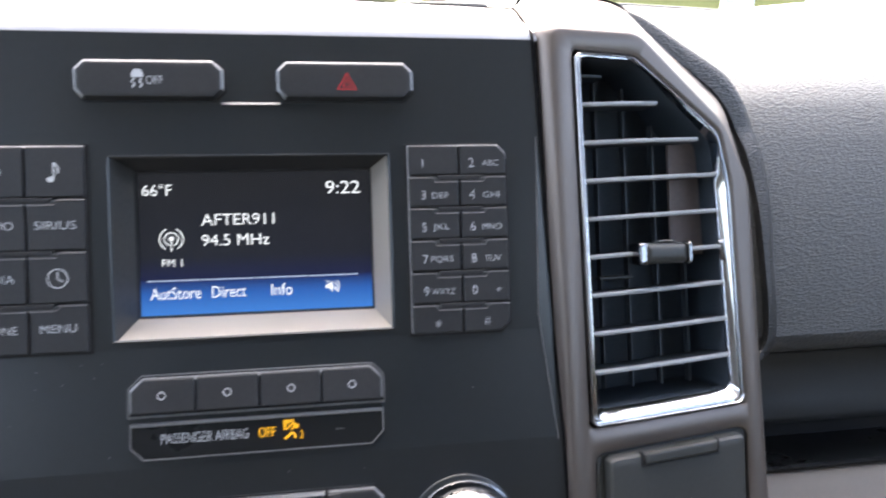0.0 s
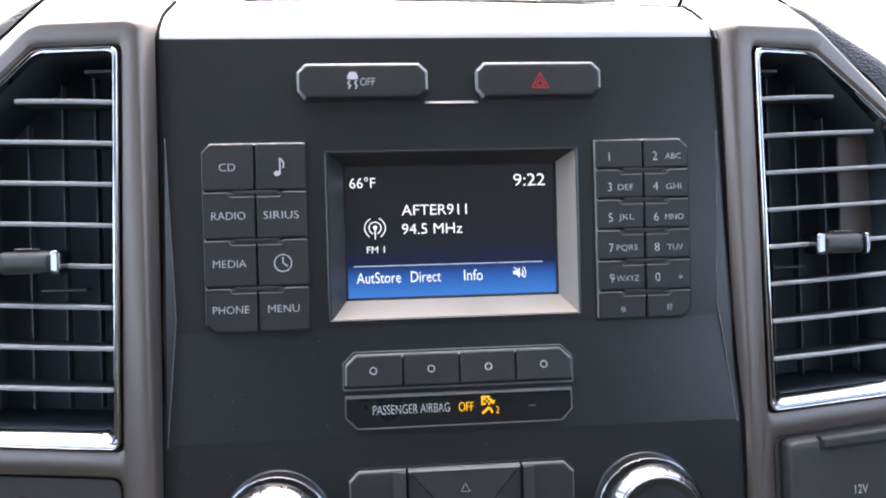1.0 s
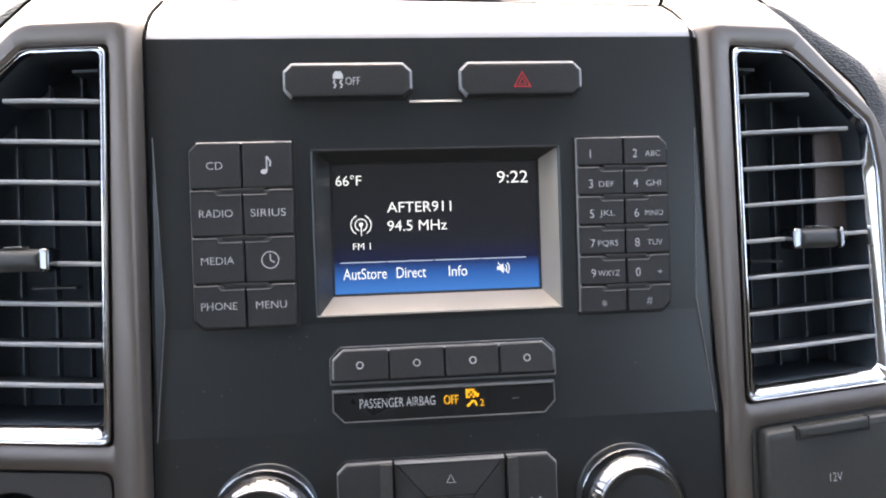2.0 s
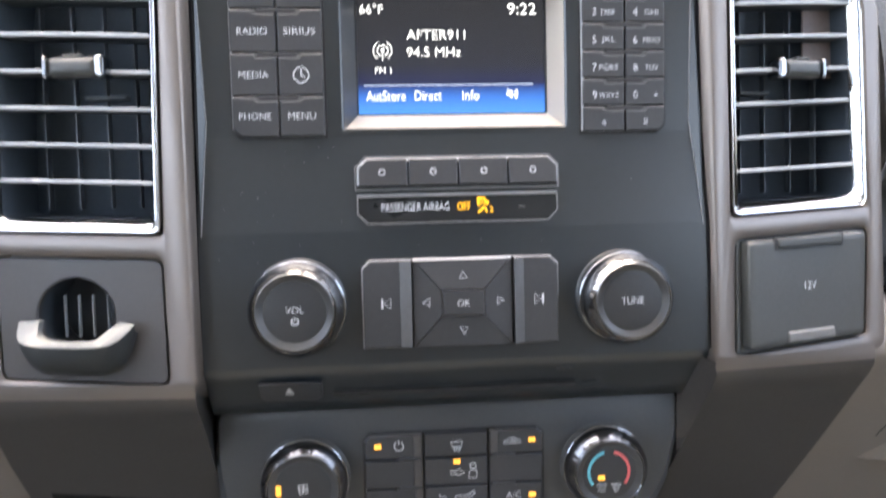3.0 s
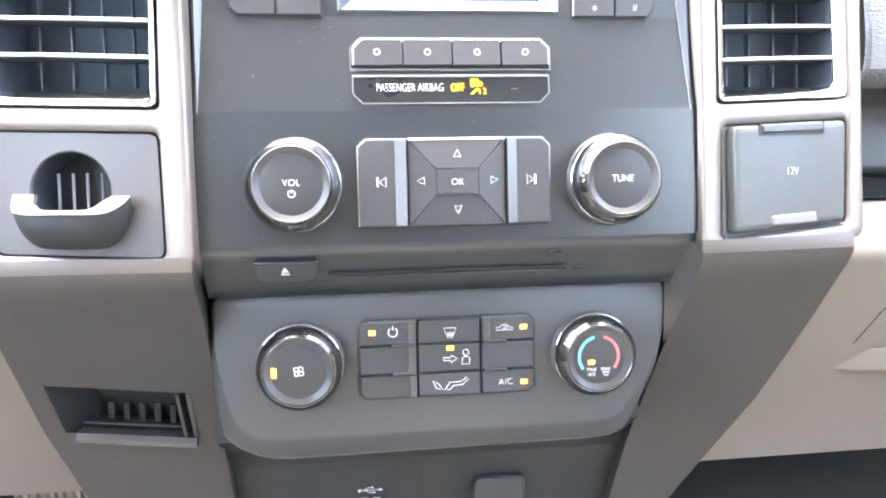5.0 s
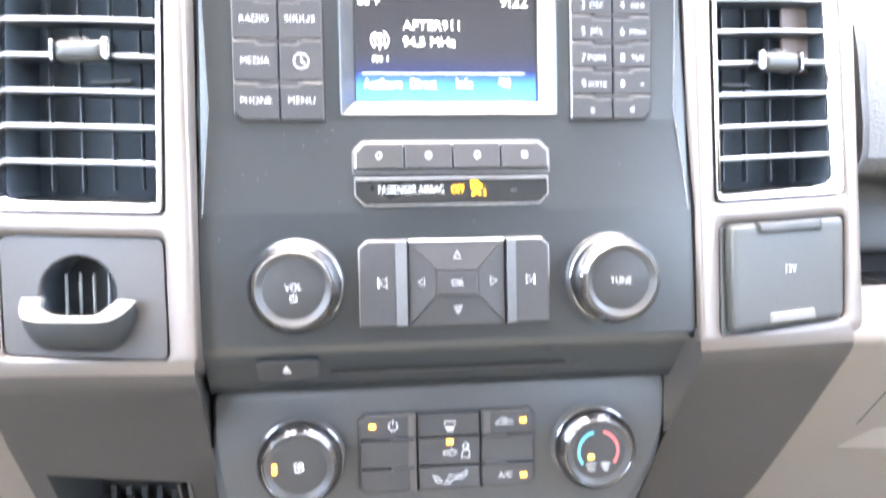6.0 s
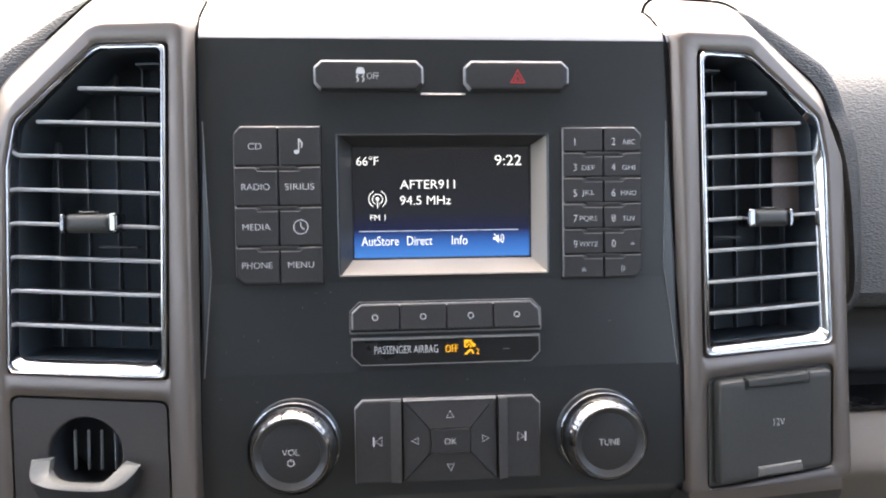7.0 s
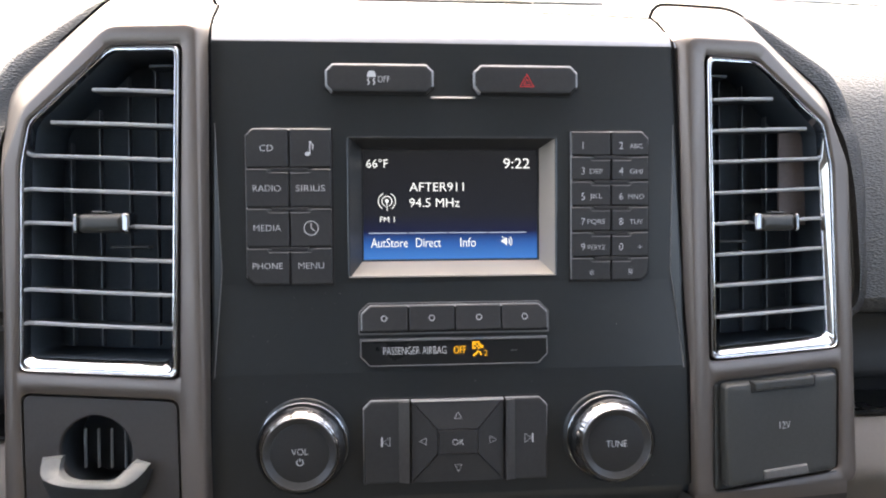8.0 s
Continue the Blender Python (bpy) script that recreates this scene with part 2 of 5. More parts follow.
def holed(outer, holes, y, depth, edge, r=0.0, hole_r=0.002):
    """A sheet with holes through it: front face at y, outer edge rolled back by the profile, walls inside the holes."""
    bm = bmesh.new()
    start = rounded(ccw(outer), r, 4) if r else [Vector(p) for p in ccw(outer)]
    front = [bm.verts.new((p[0], y, p[1])) for p in start]
    edges = [bm.edges.new((front[i - 1], front[i])) for i in range(len(front))]
    last = front
    for inset, back_y in edge:
        ring = [bm.verts.new((p[0], back_y, p[1])) for p in (rounded(spread(ccw(outer), inset), r, 4) if r else spread(ccw(outer), inset))]
        for i in range(len(ring)):
            j = (i + 1) % len(ring)
            bm.faces.new((last[i], last[j], ring[j], ring[i]))
        last = ring
    for hole in holes:
        ring = rounded(ccw(hole), hole_r, 3)
        a = [bm.verts.new((p[0], y, p[1])) for p in ring]
        lip = rounded(spread(ccw(hole), 0.0008), hole_r, 3)
        b = [bm.verts.new((p[0], y + 0.0008, p[1])) for p in lip]
        c = [bm.verts.new((p[0], y + depth, p[1])) for p in lip]
        edges += [bm.edges.new((a[i - 1], a[i])) for i in range(len(a))]
        for p, q in ((a, b), (b, c)):
            for i in range(len(a)):
                j = (i + 1) % len(a)
                bm.faces.new((p[j], p[i], q[i], q[j]))
    bmesh.ops.triangle_fill(bm, use_beauty=True, use_dissolve=False, edges=edges)
    return bm


def skin(rings, r=0.002, seg=4):
    """A surface through outlines of equal corner count: (points, y) from front to back, open at both ends."""
    bm, loops = bmesh.new(), []
    for pts, y in rings:
        loops.append([bm.verts.new((p[0], y, p[1])) for p in rounded(ccw(pts), r, seg)])
    for a, b in zip(loops, loops[1:]):
        for i in range(len(a)):
            j = (i + 1) % len(a)
            bm.faces.new((a[i], a[j], b[j], b[i]))
    return bm


def lathe(x, z, profile, n=64, wave=None):
    """A turned body round the y axis through (x, z): profile of (radius, y)."""
    bm = bmesh.new()
    loops = []
    for k, (r, y) in enumerate(profile):
        if r <= 0:
            loops.append([bm.verts.new((x, y, z))])
            continue
        ring = []
        for i in range(n):
            a = 2 * math.pi * i / n
            rr = r * (1 - (wave(a, k) if wave else 0))
            ring.append(bm.verts.new((x + rr * math.cos(a), y, z + rr * math.sin(a))))
        loops.append(ring)
    for a, b in zip(loops, loops[1:]):
        for i in range(n):
            j = (i + 1) % n
            if len(b) == 1:
                bm.faces.new((a[i], a[j], b[0]))
            elif len(a) == 1:
                bm.faces.new((a[0], b[j], b[i]))
            else:
                bm.faces.new((a[i], a[j], b[j], b[i]))
    return bm


def box(bm, x0, x1, y0, y1, z0, z1):
    v = [bm.verts.new((x, y, z)) for x in (x0, x1) for y in (y0, y1) for z in (z0, z1)]
    for f in ((0, 1, 3, 2), (4, 6, 7, 5), (0, 4, 5, 1), (2, 3, 7, 6), (0, 2, 6, 4), (1, 5, 7, 3)):
        bm.faces.new([v[i] for i in f])
    return bm


def extrude_x(profile, xs, close=True):
    """A body along x: profile(x) gives the (y, z) outline at each x."""
    bm = bmesh.new()
    loops = [[bm.verts.new((x, y, z)) for y, z in profile(x)] for x in xs]
    n = len(loops[0])
    for a, b in zip(loops, loops[1:]):
        for i in range(n if close else n - 1):
            j = (i + 1) % n
            bm.faces.new((a[i], a[j], b[j], b[i]))
    if close:
        bm.faces.new(loops[0])
        bm.faces.new(list(reversed(loops[-1])))
    return bm


def bend(bm, f):
    """Moves every corner of the mesh by f(x, y, z)."""
    for v in bm.verts:
        v.co = f(*v.co)
    return bm


def lean_in(x, y, z):
    """The side columns turn a little away from the middle."""
    return Vector((x, y + 0.13 * (abs(x) - 0.14) - (0.011 if x < 0 else 0.002) + (0.02 if x < 0 else 0.042) * min(0.0, z - 0.06), z))


def chin(x, y, z):
    """The lower half of the fascia stands a little proud of the upper half."""
    return Vector((x, y - 0.0046 * min(1.0, max(0.0, (0.018 - z) / 0.046)), z))


def climate_slope(x, y, z):
    """The heater panel stands back from the fascia and falls away a little towards its foot."""
    return Vector((x, y + 0.035 * (-0.153 - z) + 0.0184, z))


def finish(bm, name, mat, smooth=20):
    bmesh.ops.recalc_face_normals(bm, faces=bm.faces[:])
    me = bpy.data.meshes.new(name)
    bm.to_mesh(me)
    bm.free()
    me.materials.append(mat)
    me.polygons.foreach_set("use_smooth", [True] * len(me.polygons))
    me.set_sharp_from_angle(angle=radians(smooth))
    return me


def thing(name, at, label, category, group="", kind="", world_space=False):
    """An empty at a thing's base, which carries its parts."""
    ob = new(name)
    ob.empty_display_size = 0.01
    ob.matrix_world = Matrix.Translation(at) if world_space else BASE @ Matrix.Translation(at)
    ob["at"] = at
    return tagged(ob, label, category, group, kind)


def part(name, bm, mat, parent, label="", smooth=20):
    """One mesh under a thing or under a part; its corners are given in the console's axes."""
    top = parent if parent.parent is None else parent.parent
    if top.get("chin"):
        bend(bm, chin)
    bmesh.ops.translate(bm, verts=bm.verts[:], vec=-Vector(top["at"]))
    ob = new(name, finish(bm, name, mat, smooth))
    ob.parent = parent
    return tagged(ob, label)


def solid(name, bm, mat, label, category="", kind="structure", world_space=False, smooth=20):
    """A single-mesh thing or piece of the setting."""
    ob = new(name, finish(bm, name, mat, smooth))
    ob.matrix_world = Matrix.Identity(4) if world_space else BASE
    return tagged(ob, label, category, "", kind)


def legend(text, x, y, z, high, mat, parent, wide=0.0, warp=None, name="legend", bold=0.0):
    """Lettering of a given cap height, centred on (x, z), just proud of y."""
    curve = bpy.data.curves.new(name, "FONT")
    curve.body, curve.align_x, curve.align_y, curve.size, curve.extrude = text, "CENTER", "CENTER", 1.0, 0.0
    curve.resolution_u, curve.offset = 3, 0.0 if text == "*" or mat is SCREEN_TEXT else -0.013 if high > 0.0030 else -0.006
    ob = bpy.data.objects.new(name, curve)
    me = bpy.data.meshes.new_from_object(ob)
    bpy.data.objects.remove(ob)
    bpy.data.curves.remove(curve)
    bm = bmesh.new()
    bm.from_mesh(me)
    bpy.data.meshes.remove(me)
    xs, ys = [v.co.x for v in bm.verts], [v.co.y for v in bm.verts]
    sy = high / 0.70
    sx = wide / (max(xs) - min(xs)) if wide else sy * 0.92
    cx, cy = (max(xs) + min(xs)) / 2, (max(ys) + min(ys)) / 2
    bend(bm, lambda a, b, c: Vector((x + (a - cx) * sx, y, z + (b - cy) * sy)))
    if bold:
        twin = bm.copy()
        bend(twin, lambda a, b, c: Vector((a + bold, b - 0.00006, c)))
        bm = merged(bm, twin)
    if warp:
        bend(bm, warp)
    return part(name, bm, mat, parent)


def stroke(points, width, y, closed=False, slope=0.0):
    """A drawn line of even width on the face."""
    bm = bmesh.new()
    pts = [Vector(p) for p in points]
    n, left, right = len(pts), [], []
    for i, p in enumerate(pts):
        a = pts[i - 1] if (i or closed) else p
        b = pts[(i + 1) % n] if (i < n - 1 or closed) else p
        d = (b - a).normalized()
        k = Vector((-d.y, d.x)) * width / 2
        left.append(bm.verts.new((p.x + k.x, y + slope, p.y + k.y)))
        right.append(bm.verts.new((p.x - k.x, y, p.y - k.y)))
    for i in range(n if closed else n - 1):
        j = (i + 1) % n
        bm.faces.new((left[i], left[j], right[j], right[i]))
    return bm


def arc(x, z, r, a0, a1, n=20):
    return [(x + r * math.cos(radians(a0 + (a1 - a0) * k / n)), z + r * math.sin(radians(a0 + (a1 - a0) * k / n))) for k in range(n + 1)]


def polygon(pts, y):
    bm = bmesh.new()
    bm.faces.new([bm.verts.new((x, y, z)) for x, z in pts])
    return bm


def icon(name, bm, mat, parent, warp=None):
    if warp:
        bend(bm, warp)
    return part(name, bm, mat, parent)


def tube(points, r, n=6):
    """A thin round cord through points in space."""
    bm, loops = bmesh.new(), []
    pts = [Vector(p) for p in points]
    for i, p in enumerate(pts):
        d = (pts[min(i + 1, len(pts) - 1)] - pts[max(i - 1, 0)]).normalized()
        u = d.cross(Vector((0.2, 1.0, 0.1))).normalized()
        w = d.cross(u)
        loops.append([bm.verts.new(p + (u * math.cos(2 * math.pi * k / n) + w * math.sin(2 * math.pi * k / n)) * r) for k in range(n)])
    for a, b in zip(loops, loops[1:]):
        for i in range(n):
            bm.faces.new((a[i], a[(i + 1) % n], b[(i + 1) % n], b[i]))
    bm.faces.new(loops[0])
    bm.faces.new(list(reversed(loops[-1])))
    return bm


def merged(*meshes):
    out = bmesh.new()
    for bm in meshes:
        table = {v: out.verts.new(v.co) for v in bm.verts}
        for f in bm.faces:
            out.faces.new([table[v] for v in f.verts])
        bm.free()
    return out


# ---- dashboard structure ----
def mirror(pts, side):
    return [(side * x, z) for x, z in pts]


TOP_SLOPE = 0.3537


def dash_top_z(y):
    return 0.175 + TOP_SLOPE * (y - 0.05)


BEZEL_OUTLINE = rect(-0.0555, 0.0555, 0.0205, 0.0945)
fascia = thing("center_fascia", (0, 0.01, -0.097), "dark slate plastic radio fascia between the silver columns", "dashboard panel")
fascia["chin"] = 1
face_outline = [(-0.1255, -0.0930), (0.1275, -0.0930), (0.1215, 0.0780), (0.1182, 0.143), (-0.1238, 0.143)]
bm = holed(face_outline, [BEZEL_OUTLINE], 0.0, 0.003, [(0.0, 0.0004), (0.0004, 0.03)], hole_r=0.0012)
for z in (0.018, -0.028):
    bmesh.ops.bisect_plane(bm, geom=bm.verts[:] + bm.edges[:] + bm.faces[:], dist=1e-6, plane_co=(0, 0, z), plane_no=(0, 0, 1))
part("face", bm, FASCIA, fascia, smooth=3)


def strip_z(y):
    return float(np.interp(y, (0.0016, 0.006, 0.020, 0.050, 0.065), (0.1465, 0.1515, 0.1605, 0.1755, 0.1812)))


def strip_back(x):
    """The strip runs deeper on the driver's side."""
    return 0.0585 - 0.0925 * (x + 0.133)


def strip_profile(x):
    bow, end = 0.0012 * (1 - (x / 0.125) ** 2), strip_back(x)
    mid = (0.020 + end) / 2
    return [(0.0002, 0.1425), (0.0016, 0.1465 + bow), (0.006, 0.1515 + bow), (0.020, 0.1605 + bow), (mid, strip_z(mid) + bow), (end, strip_z(end) + bow), (end + 0.001, strip_z(end) - 0.0007 + bow), (end + 0.001, 0.150), (0.02, 0.1425)]


part("top_strip", extrude_x(strip_profile, [-0.1300 + 0.2555 * k / 12 for k in range(13)]), TRIM_TOP, fascia, "brushed silver strip over the dark fascia", smooth=50)
part("back_seam", tube([(x, strip_back(x) + 0.0014, strip_profile(x)[5][1] + 0.0002) for x in [-0.130 + 0.2505 * k / 12 for k in range(13)]], 0.0011), SEAM, fascia, "dark seam behind the strip")
part("ledge", bend(box(bmesh.new(), -0.0115, 0.0118, -0.0014, 0.001, 0.1143, 0.1155), lambda x, y, z: Vector((x, y + max(0.0, z - 0.114) * 0.9, z))), KEY_EDGE, fascia, "moulded ledge painted pale as if lit")
for side in (-1, 1):
    bm = bmesh.new()
    ring = [(0.1192, 0.101, 0.0), (0.1178, 0.024, 0.0), (0.1236, -0.029, 0.0), (0.1230, 0.024, -0.0024)] if side > 0 else [(0.1222, 0.101, 0.0), (0.1196, 0.024, 0.0), (0.1232, -0.029, 0.0), (0.1243, 0.024, -0.0024)]
    v = [bm.verts.new((side * a, c, b)) for a, b, c in ring]
    bm.faces.new((v[0], v[1], v[3]))
    bm.faces.new((v[1], v[2], v[3]))
    bm.faces.new((v[0], v[3], v[2]))
    bm.faces.new((v[0], v[2], v[1]))
    part("side_facet", bm, FASCIA, fascia, smooth=5)
    part("facet_edge", tube([(side * a, c - 0.0001, b) for a, b, c in ring[:3]], 0.00028), KEY_EDGE, fascia, "thin moulded edge painted as a highlight")

# the underside of the fascia, which rolls back to the disc slot
def slot_profile(x):
    return [(0.0002, -0.0930), (0.0006, -0.0955), (0.0020, -0.0985), (0.0050, -0.1020), (0.0125, -0.1130), (0.0175, -0.1200), (0.032, -0.122), (0.032, -0.0930)]


disc_slot = thing("disc_player_slot", (0, 0.02, -0.121), "black disc slot with an eject key under the radio", "disc slot")
disc_slot["chin"] = 1
part("housing", extrude_x(slot_profile, (-0.1255, -0.06, 0, 0.06, 0.1265)), FASCIA, disc_slot, smooth=50)


def slot_face(x, y, z):
    t = (-0.1030 - z) / 0.0185
    return Vector((x, y + 0.0045 + 0.0155 * t, z))


part("slot", bend(plate(rect(-0.0640, 0.0590, -0.1098, -0.1080), -0.0012, 0.001, 0.0003), slot_face), GAP, disc_slot)
part("slot_lip", bend(plate(rect(-0.0645, 0.0592, -0.1109, -0.1100), -0.0022, 0.001, 0.0003), slot_face), BAND, disc_slot, "thin dull metal slot lip")
for x, z in ((0.052, -0.1000), (0.067, -0.1095), (0.056, -0.1150), (0.070, -0.1130), (-0.0850, -0.1150), (-0.0680, -0.1150)):
    part("bump", bend(plate(circle(x, z, 0.0040, 20, 0.3), -0.0004, 0.001, 0.0004), slot_face), FASCIA, disc_slot)
eject = part("eject_key", bend(plate(chamfered(-0.0998, -0.0694, -0.1126, -0.1012, 0.0030, "bl br"), -0.0032, 0.002, 0.0008), slot_face), KEY, disc_slot)
part("eject_symbol", bend(merged(polygon([(-0.0873, -0.1066), (-0.0833, -0.1066), (-0.0853, -0.1038)], -0.0036), polygon(rect(-0.0873, -0.0833, -0.1080, -0.1072), -0.0036)), slot_face), INK, eject)

# silver side columns, each with a vent opening and a lower opening
# corner by corner: inner foot, outer foot, outer shoulder, slope foot, slope top, inner top
COLUMN = {-1: [(0.1255, -0.1015), (0.2270, -0.0975), (0.2260, 0.0800), (0.2150, 0.1080), (0.1720, 0.1475), (0.1275, 0.1475)],
          1: [(0.1290, -0.1015), (0.2275, -0.0975), (0.2255, 0.0800), (0.2130, 0.1080), (0.1690, 0.1475), (0.1255, 0.1475)]}
COLUMN_MID = {-1: [(0.1250, -0.1050), (0.2310, -0.0990), (0.2300, 0.0810), (0.2195, 0.1115), (0.1740, 0.1520), (0.1237, 0.1520)],
              1: [(0.1270, -0.1050), (0.2315, -0.0990), (0.2295, 0.0810), (0.2165, 0.1105), (0.1710, 0.1520), (0.1188, 0.1520)]}
COLUMN_BACK = {-1: [(0.1240, -0.1200), (0.2530, -0.1200), (0.2610, 0.0860), (0.2540, 0.1305), (0.1895, 0.1840), (0.1320, 0.1840)],
               1: [(0.1260, -0.1200), (0.2530, -0.1200), (0.2630, 0.0880), (0.2540, 0.1320), (0.1865, 0.1840), (0.1285, 0.1840)]}
VENT = {-1: [(0.1382, -0.0278), (0.2200, -0.0245), (0.2183, 0.0790), (0.2135, 0.1015), (0.1712, 0.1385), (0.1347, 0.1383)],
        1: [(0.1376, -0.0265), (0.2180, -0.0228), (0.2158, 0.0800), (0.2105, 0.1040), (0.1672, 0.1380), (0.1358, 0.1388)]}
LOWER_HOLE = {-1: [(0.1378, -0.0978), (0.2180, -0.0940), (0.2192, -0.0347), (0.1388, -0.0378)],
              1: [(0.1388, -0.0972), (0.2165, -0.0908), (0.2182, -0.0330), (0.1398, -0.0372)]}
VENT_IN = {-1: [(0.1440, -0.0196), (0.2152, -0.0172), (0.2128, 0.0780), (0.2096, 0.0996), (0.1710, 0.1354), (0.1405, 0.1360)],
           1: [(0.1440, -0.0190), (0.2116, -0.0158), (0.2084, 0.0800), (0.2068, 0.1000), (0.1688, 0.1358), (0.1418, 0.1362)]}


def column(side):
    bm = bmesh.new()
    outer, mid, deep = (rounded(ccw(mirror(p, side)), r, 5) for p, r in ((COLUMN[side], 0.006), (COLUMN_MID[side], 0.007), (COLUMN_BACK[side], 0.012)))
    loops = [[bm.verts.new((p[0], y, p[1])) for p in ring] for ring, y in ((spread(outer, 0.0010), 0.0), (spread(outer, 0.0004), 0.0002), ([a * 0.8 + b * 0.2 for a, b in zip(outer, mid)], 0.0012), ([a * 0.45 + b * 0.55 for a, b in zip(outer, mid)], 0.0036), (mid, 0.0080), ([a * 0.75 + b * 0.25 for a, b in zip(mid, deep)], 0.019), (deep, 0.060))]
    for a, b in zip(loops, loops[1:]):
        for i in range(len(a)):
            j = (i + 1) % len(a)
            bm.faces.new((a[i], a[j], b[j], b[i]))
    edges = [bm.edges.get((loops[0][i - 1], loops[0][i])) for i in range(len(loops[0]))]
    for hole, r in ((VENT[side], 0.003), (LOWER_HOLE[side], 0.005)):
        pts = ccw(mirror(hole, side))
        rings = [[bm.verts.new((p[0], y, p[1])) for p in rounded(spread(pts, d), r, 4)] for d, y in ((-0.0012, 0.0), (0.0, 0.0010), (0.0002, 0.014))]
        edges += [bm.edges.new((rings[0][i - 1], rings[0][i])) for i in range(len(rings[0]))]
        for a, b in zip(rings, rings[1:]):
            for i in range(len(a)):
                j = (i + 1) % len(a)
                bm.faces.new((a[j], a[i], b[i], b[j]))
    bmesh.ops.triangle_fill(bm, use_beauty=True, edges=edges)
    bend(bm, lean_in)
    return bm


# the line where each column's inner flank meets the silver strip, from front to back
FOOT = {1: [(0.1190, 0.0010, 0.1453), (0.1180, 0.0095, 0.1541), (0.1192, 0.0220, 0.1619), (0.1210, 0.0355, 0.1687)],
        -1: [(-0.1240, 0.0009, 0.1450), (-0.1242, 0.0049, 0.1507), (-0.1258, 0.0144, 0.1575), (-0.1270, 0.0245, 0.1633), (-0.1310, 0.0523, 0.1770), (-0.1328, 0.0590, 0.1794)]}


def flank(side):
    """The column's sloping flank above the strip."""
    bm, pairs = bmesh.new(), []
    for x, y, z in FOOT[side]:
        pairs.append([bm.verts.new((x + side * a, y + b, z + c)) for a, b, c in ((0.0, 0.0, -0.002), (0.0006, 0.0, 0.0008), (0.003, 0.0004, 0.0026), (0.0085, 0.0012, 0.0048), (0.0095, 0.004, -0.006))])
    for p, q in zip(pairs, pairs[1:]):
        for i in range(4):
            bm.faces.new((p[i], p[i + 1], q[i + 1], q[i]))
    return bm


for side, word in ((-1, "cup ring"), (1, "socket flap")):
    ob = thing("side_column", (side * 0.175, 0.03, -0.10), f"warm silver painted dash column with an air vent and a {word}", "dashboard trim", "silver dash columns")
    part("surround", column(side), SILVER, ob, smooth=40)
    edge = ((0.1279, -0.092), (0.1222, 0.078), (0.1190, 0.1425)) if side > 0 else ((-0.1258, -0.092), (-0.1244, 0.078), (-0.1240, 0.1425))
    run = [tuple(chin(x, -0.0004, z)) for x, z in (edge[0], (edge[0][0] * 0.64 + edge[1][0] * 0.36, -0.028), (edge[0][0] * 0.35 + edge[1][0] * 0.65, 0.018), edge[1], edge[2])] + FOOT[side]
    part("flank", flank(side), SILVER, ob, smooth=60)
    part("inner_seam", tube(run, 0.0008), SEAM, ob, "dark seam against the fascia")
    outline = [lean_in(p[0], 0.0600, p[1]) for p in rounded(spread(ccw(mirror(COLUMN_BACK[side], side)), -0.0004), 0.012, 5)]
    high = [p for p in outline if p.z > 0.02]
    high.sort(key=lambda p: math.atan2(p.z - 0.02, (abs(p.x) - 0.19)))
    foot = [Vector((side * 0.2545, high[0].y, -0.09))] + high
    part("back_seam", tube(foot, 0.0011), SEAM, ob, "dark seam along the back edge")


# air vents
def vent_span(side, z):
    """From where to where the vent is open at a height."""
    pts, xs = [Vector(p) for p in ccw(VENT_IN[side])], []
    for i in range(len(pts)):
        a, b = pts[i - 1], pts[i]
        if (a.y - z) * (b.y - z) < 0:
            xs.append(a.x + (b.x - a.x) * (z - a.y) / (b.y - a.y))
    return min(xs), max(xs)


def louvre(side, z, section):
    """A bar across the vent that bows out and climbs away from the middle; section of (y, dz)."""
    a, b = vent_span(side, z)
    a, b = a - 0.0008, vent_span(side, min(z + 0.045 * (b - 0.142), 0.1345))[1] + 0.0006 - (0.010 if z > 0.11 else 0.006 if z > 0.095 else 0.0)
    bm, loops, n = bmesh.new(), [], len(section)
    for s in range(11):
        x = a + (b - a) * s / 10
        dip = -0.0012 * (1 - (s / 5 - 1) ** 2)
        loops.append([bm.verts.new((side * x, y + dip, z + 0.045 * (x - 0.142) + dz)) for y, dz in section])
    for p, q in zip(loops, loops[1:]):
        for i in range(n):
            bm.faces.new((p[i], p[(i + 1) % n], q[(i + 1) % n], q[i]))
    bm.faces.new(loops[0])
    bm.faces.new(list(reversed(loops[-1])))
    return bend(bm, lean_in)


SLAT_BODY = ((0.0038, 0.0006), (0.0042, 0.0010), (0.0055, 0.0010), (0.019, 0.0008), (0.019, -0.0002), (0.0055, -0.0006), (0.0042, -0.0006), (0.0038, -0.0002))
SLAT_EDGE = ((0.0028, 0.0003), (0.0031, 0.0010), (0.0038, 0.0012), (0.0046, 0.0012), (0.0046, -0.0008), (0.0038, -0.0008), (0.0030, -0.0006))


